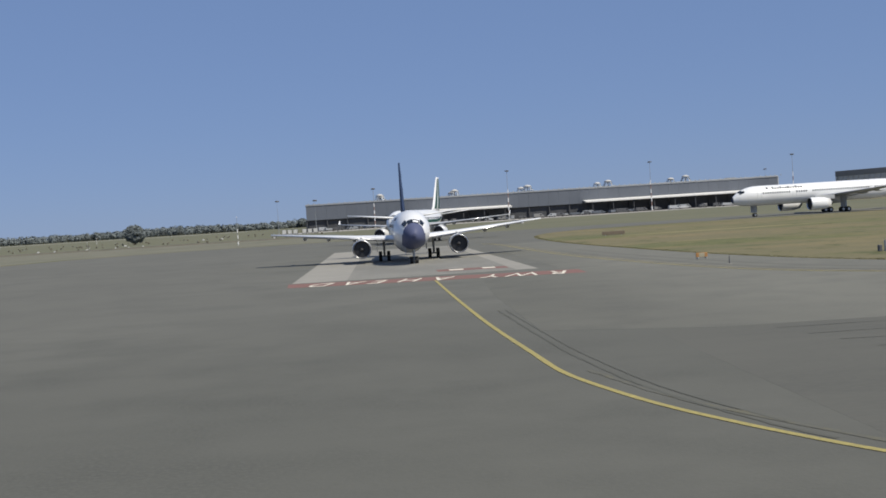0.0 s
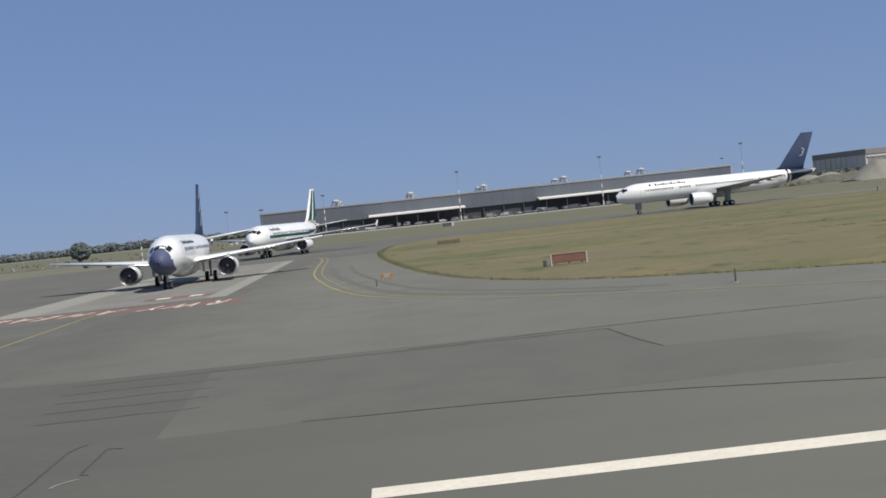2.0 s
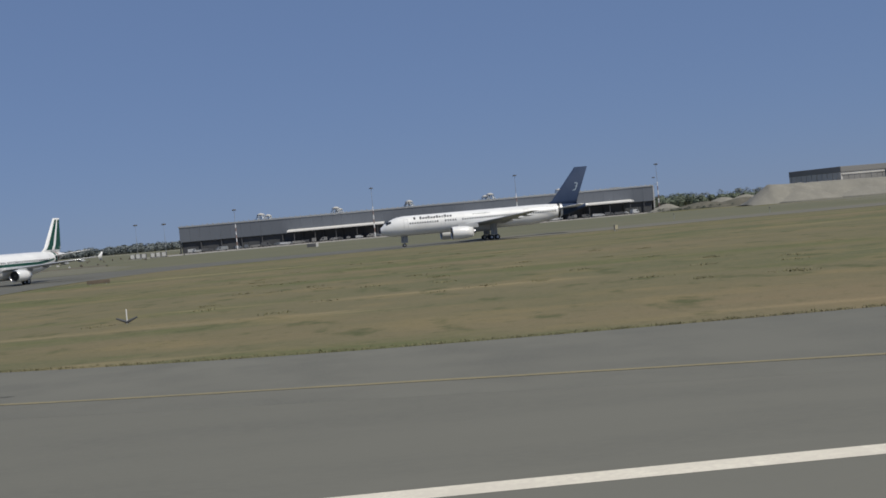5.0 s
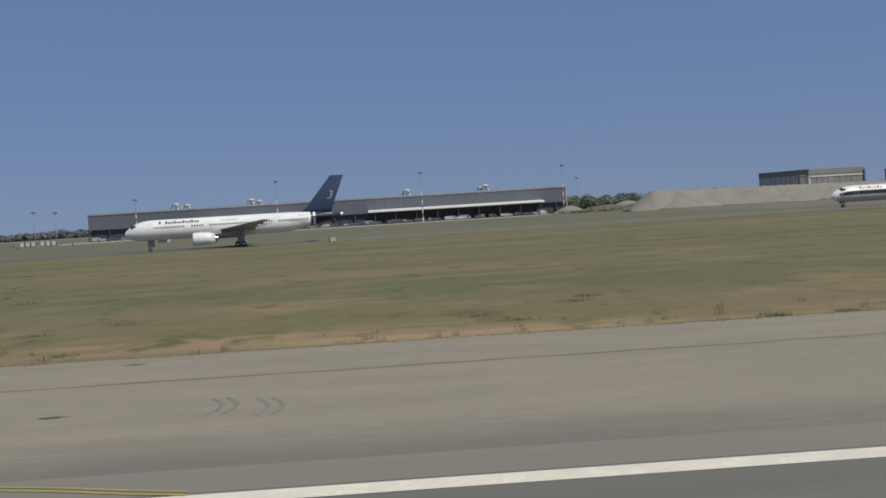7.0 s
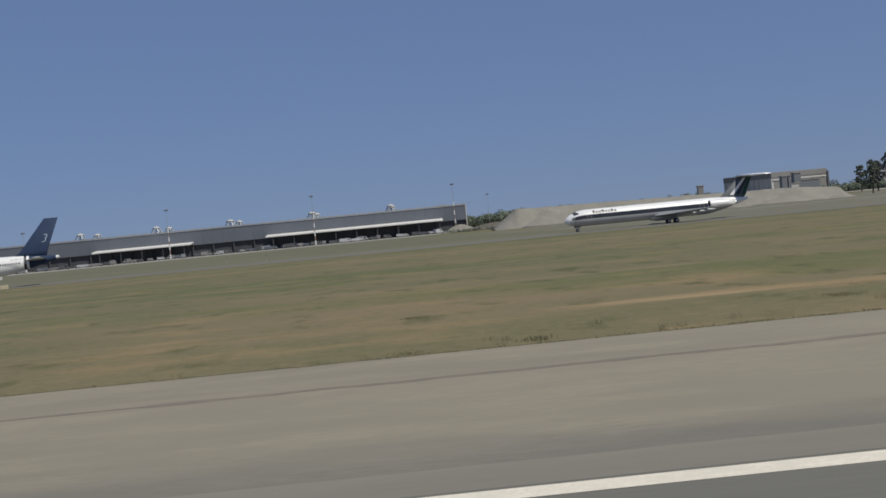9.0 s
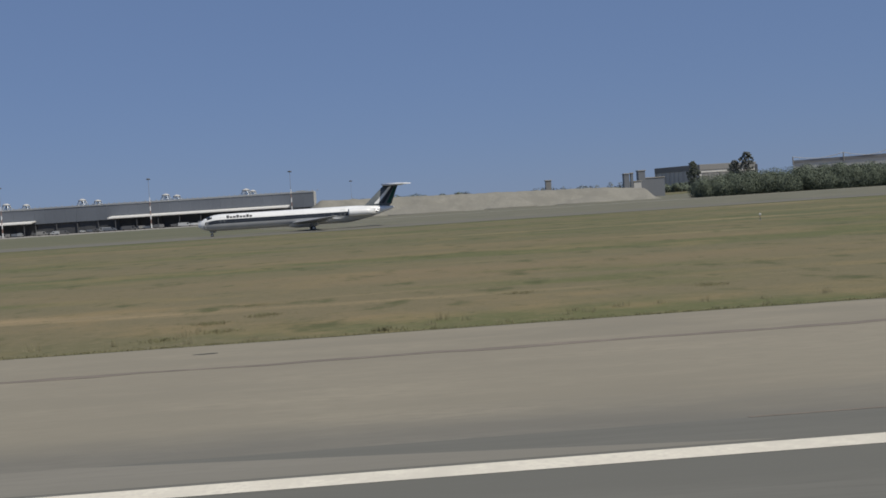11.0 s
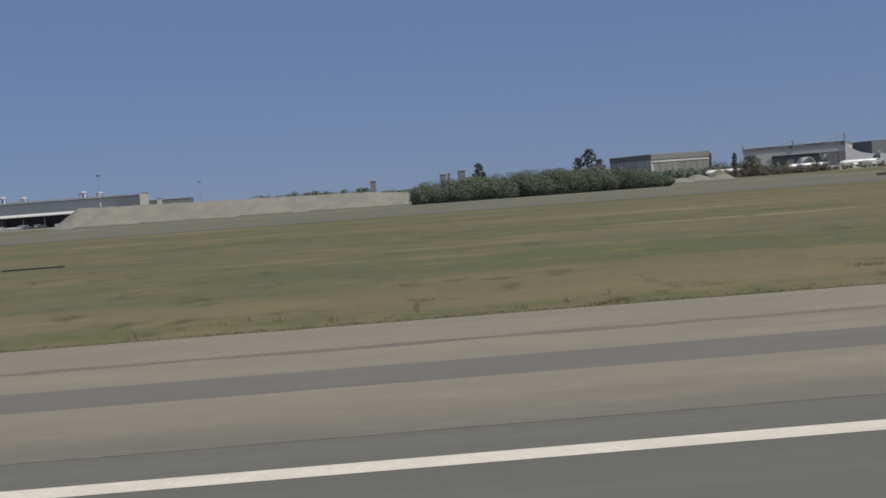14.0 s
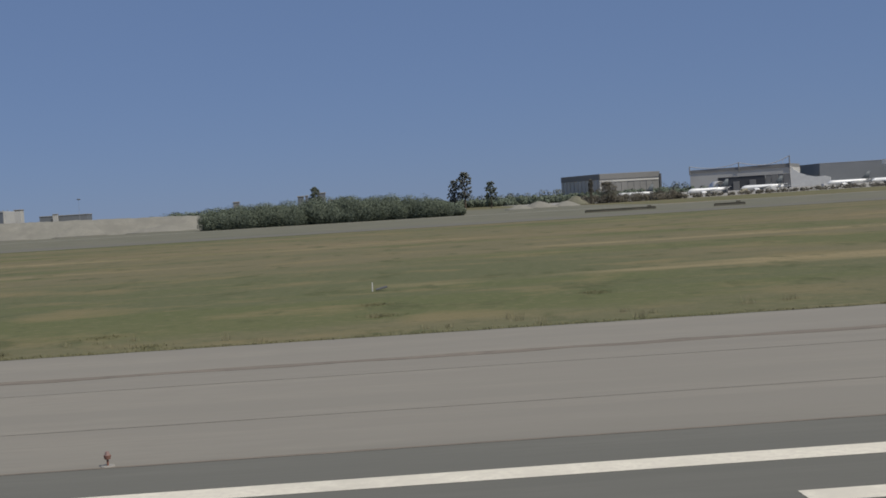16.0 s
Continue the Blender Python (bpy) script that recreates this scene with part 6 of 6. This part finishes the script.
def post(x, y, h, label, top=None):
    p = base("marker_post", x, y)
    tagged(p, label, "post")
    bm = bmesh.new()
    tube(bm, (0, 0, -0.06), (0, 0, h), 0.045, 0.035, 8)
    part("pole", bm, M_DARK_WALL if h < 0.7 else M_STEEL, p)
    if h > 4:
        for k in range(3):
            bm = bmesh.new()
            tube(bm, (0, 0, 0.4 + 1.5 * k), (0, 0, 1.2 + 1.5 * k), 0.13, 0.13, 8)
            part("white_band", bm, M_PAINT, p)
    if top:
        part("head", boxes((-0.11, 0.11, -0.08, 0.08, h - 0.02, h + 0.2), bevel=0.03), top, p)
    part("footing", boxes((-0.13, 0.13, -0.13, 0.13, -0.06, 0.03), bevel=0.02), M_SLAB, p)
    return p


post(-87.2, 49.3, 0.6, "short thin dark post on the asphalt")
post(-103.2, 74.4, 0.5, "short thin dark post on the asphalt")
post(16.5, 285.0, 1.3, "dark stub post on the bare earth", M_DARK_WALL)
post(30.0, 252.0, 1.2, "dark stub post beside the taxiway", M_DARK_WALL)
post(176.5, 127.0, 0.55, "low pale marker post in the grass", M_TRUCK_WHITE)
post(209.6, 104.0, 0.5, "short dull marker post in the grass", M_GREY_PAINT)
sock = base("windsock", 210.6, 104.0)
tagged(sock, "faded orange windsock on a thin steel pole", "windsock")
bm = bmesh.new()
tube(bm, (0, 0, -0.05), (0, 0, 4.5), 0.035, 0.025, 8)
part("pole", bm, M_STEEL, sock)
rings = []
for k in range(9):
    u = k / 8
    r = 0.34 - 0.17 * u
    rings.append([(-0.08 - 2.35 * u, r * math.cos(a * math.pi / 6), 4.15 - 0.55 * u ** 1.5 + r * (1 - 0.25 * u) * math.sin(a * math.pi / 6) + 0.03 * math.sin(9 * u + a)) for a in range(12)])
vs, fs = loft(rings, caps=False)
put("sock", mesh_of("sock", vs, fs, M_RUST, True), sock, None, "faded orange-brown cloth sleeve")
bm = bmesh.new()
for a in range(12):
    tube(bm, (-0.08, 0.35 * math.cos(a * math.pi / 6), 4.15 + 0.35 * math.sin(a * math.pi / 6)), (-0.08, 0.35 * math.cos((a + 1) * math.pi / 6), 4.15 + 0.35 * math.sin((a + 1) * math.pi / 6)), 0.02, 0.02, 5)
part("hoop", bm, M_STEEL, sock)
part("footing", boxes((-0.3, 0.3, -0.3, 0.3, -0.06, 0.06), bevel=0.02), M_CONCRETE, sock)
wind = base("crossed_marker", -68.2, 68.5)
tagged(wind, "low dark marker with a cross bar in the grass", "marker")
bm = bmesh.new()
tube(bm, (0, 0, -0.05), (0, 0, 0.85), 0.04, 0.03, 8)
part("pole", bm, M_PAINT, wind)
bm = bmesh.new()
tube(bm, (-0.62, 0, 0.34), (0, 0, 0.08), 0.05, 0.09, 8)
tube(bm, (0, 0, 0.08), (0.62, 0, 0.34), 0.09, 0.05, 8)
part("cross_bar", bm, M_DARK_WALL, wind)
drain = part("drain_cover", boxes((211.6, 217.0, 103.0, 103.7, -0.1, 0.10), bevel=0.03), M_RUBBER, None)
tagged(drain, "long dark drain edge in the dry grass", "drain")

# low earth berm along the far edge of the dirt strip
rings = []
for k in range(111):
    x = -700 + 5.0 * k
    h = 0.45 + 0.15 * noise.noise((x * 0.1, 2, 0))
    y = 388 + 1.5 * noise.noise((x * 0.02, 5, 0))
    rings.append([(x, y - 0.9, -0.06), (x, y - 0.25, h * 0.8), (x, y + 0.3, h), (x, y + 1.4, -0.06)])
vs, fs = loft(rings, close=False)
tagged(put("earth_berm", mesh_of("earth_berm", vs, fs, M_DARK_EARTH, True)), "low dark earth berm along the dirt strip", "berm")

# wind-worn lighting posts and boxes on the far grass
for x, y, h in ((-224, 372, 1.2), (-165.5, 292, 7.2), (-330, 785, 4.5), (-247, 455, 2.5)):
    p = post(x, y, h, "white banded pole on the far grass", M_PAINT)
for x, y, w in ((-241, 392, 1.2), (-230, 391, 1.6), (-221, 393, 0.9), (-216.5, 393, 0.9), (-212, 394, 1.0), (-252, 410, 1.6), (-170, 415, 1.2), (-236, 470, 2.0), (-205, 520, 2.4), (-214, 525, 1.8)):
    small_sign(x, y, w * 0.5, 0.55, 0.15, "small white box on the far grass", M_TRUCK_WHITE)

debris = base("marker_debris", 321.5, 60.2)
tagged(debris, "small broken marker lying in the dry grass", "debris")
part("stake", boxes((-0.36, -0.30, -0.03, 0.03, -0.05, 0.42), bevel=0.01), M_TRUCK_WHITE, debris, "white stake")
part("plate", boxes((-0.3, 0.3, -0.12, 0.12, -0.03, 0.03), bevel=0.01), M_DARK_WALL, debris, m=pose(0.15, 0, 0.1, 8, -12, 10))
for x0, x1, y in ((401, 408.7, 279), (372.0, 390.5, 296)):
    wall_bm = boxes((x0, x1, y, y + 0.5, -0.1, 0.55), (x0 + 0.2, x1 - 0.2, y - 0.1, y + 0.6, 0.55, 0.68), (x1 - 2.2, x1 - 1.2, y, y + 0.5, 0.68, 1.05), bevel=0.04)
    tagged(part("low_wall", wall_bm, M_DARK_EARTH, None), "low dark brown barrier wall on the bare earth", "barrier")
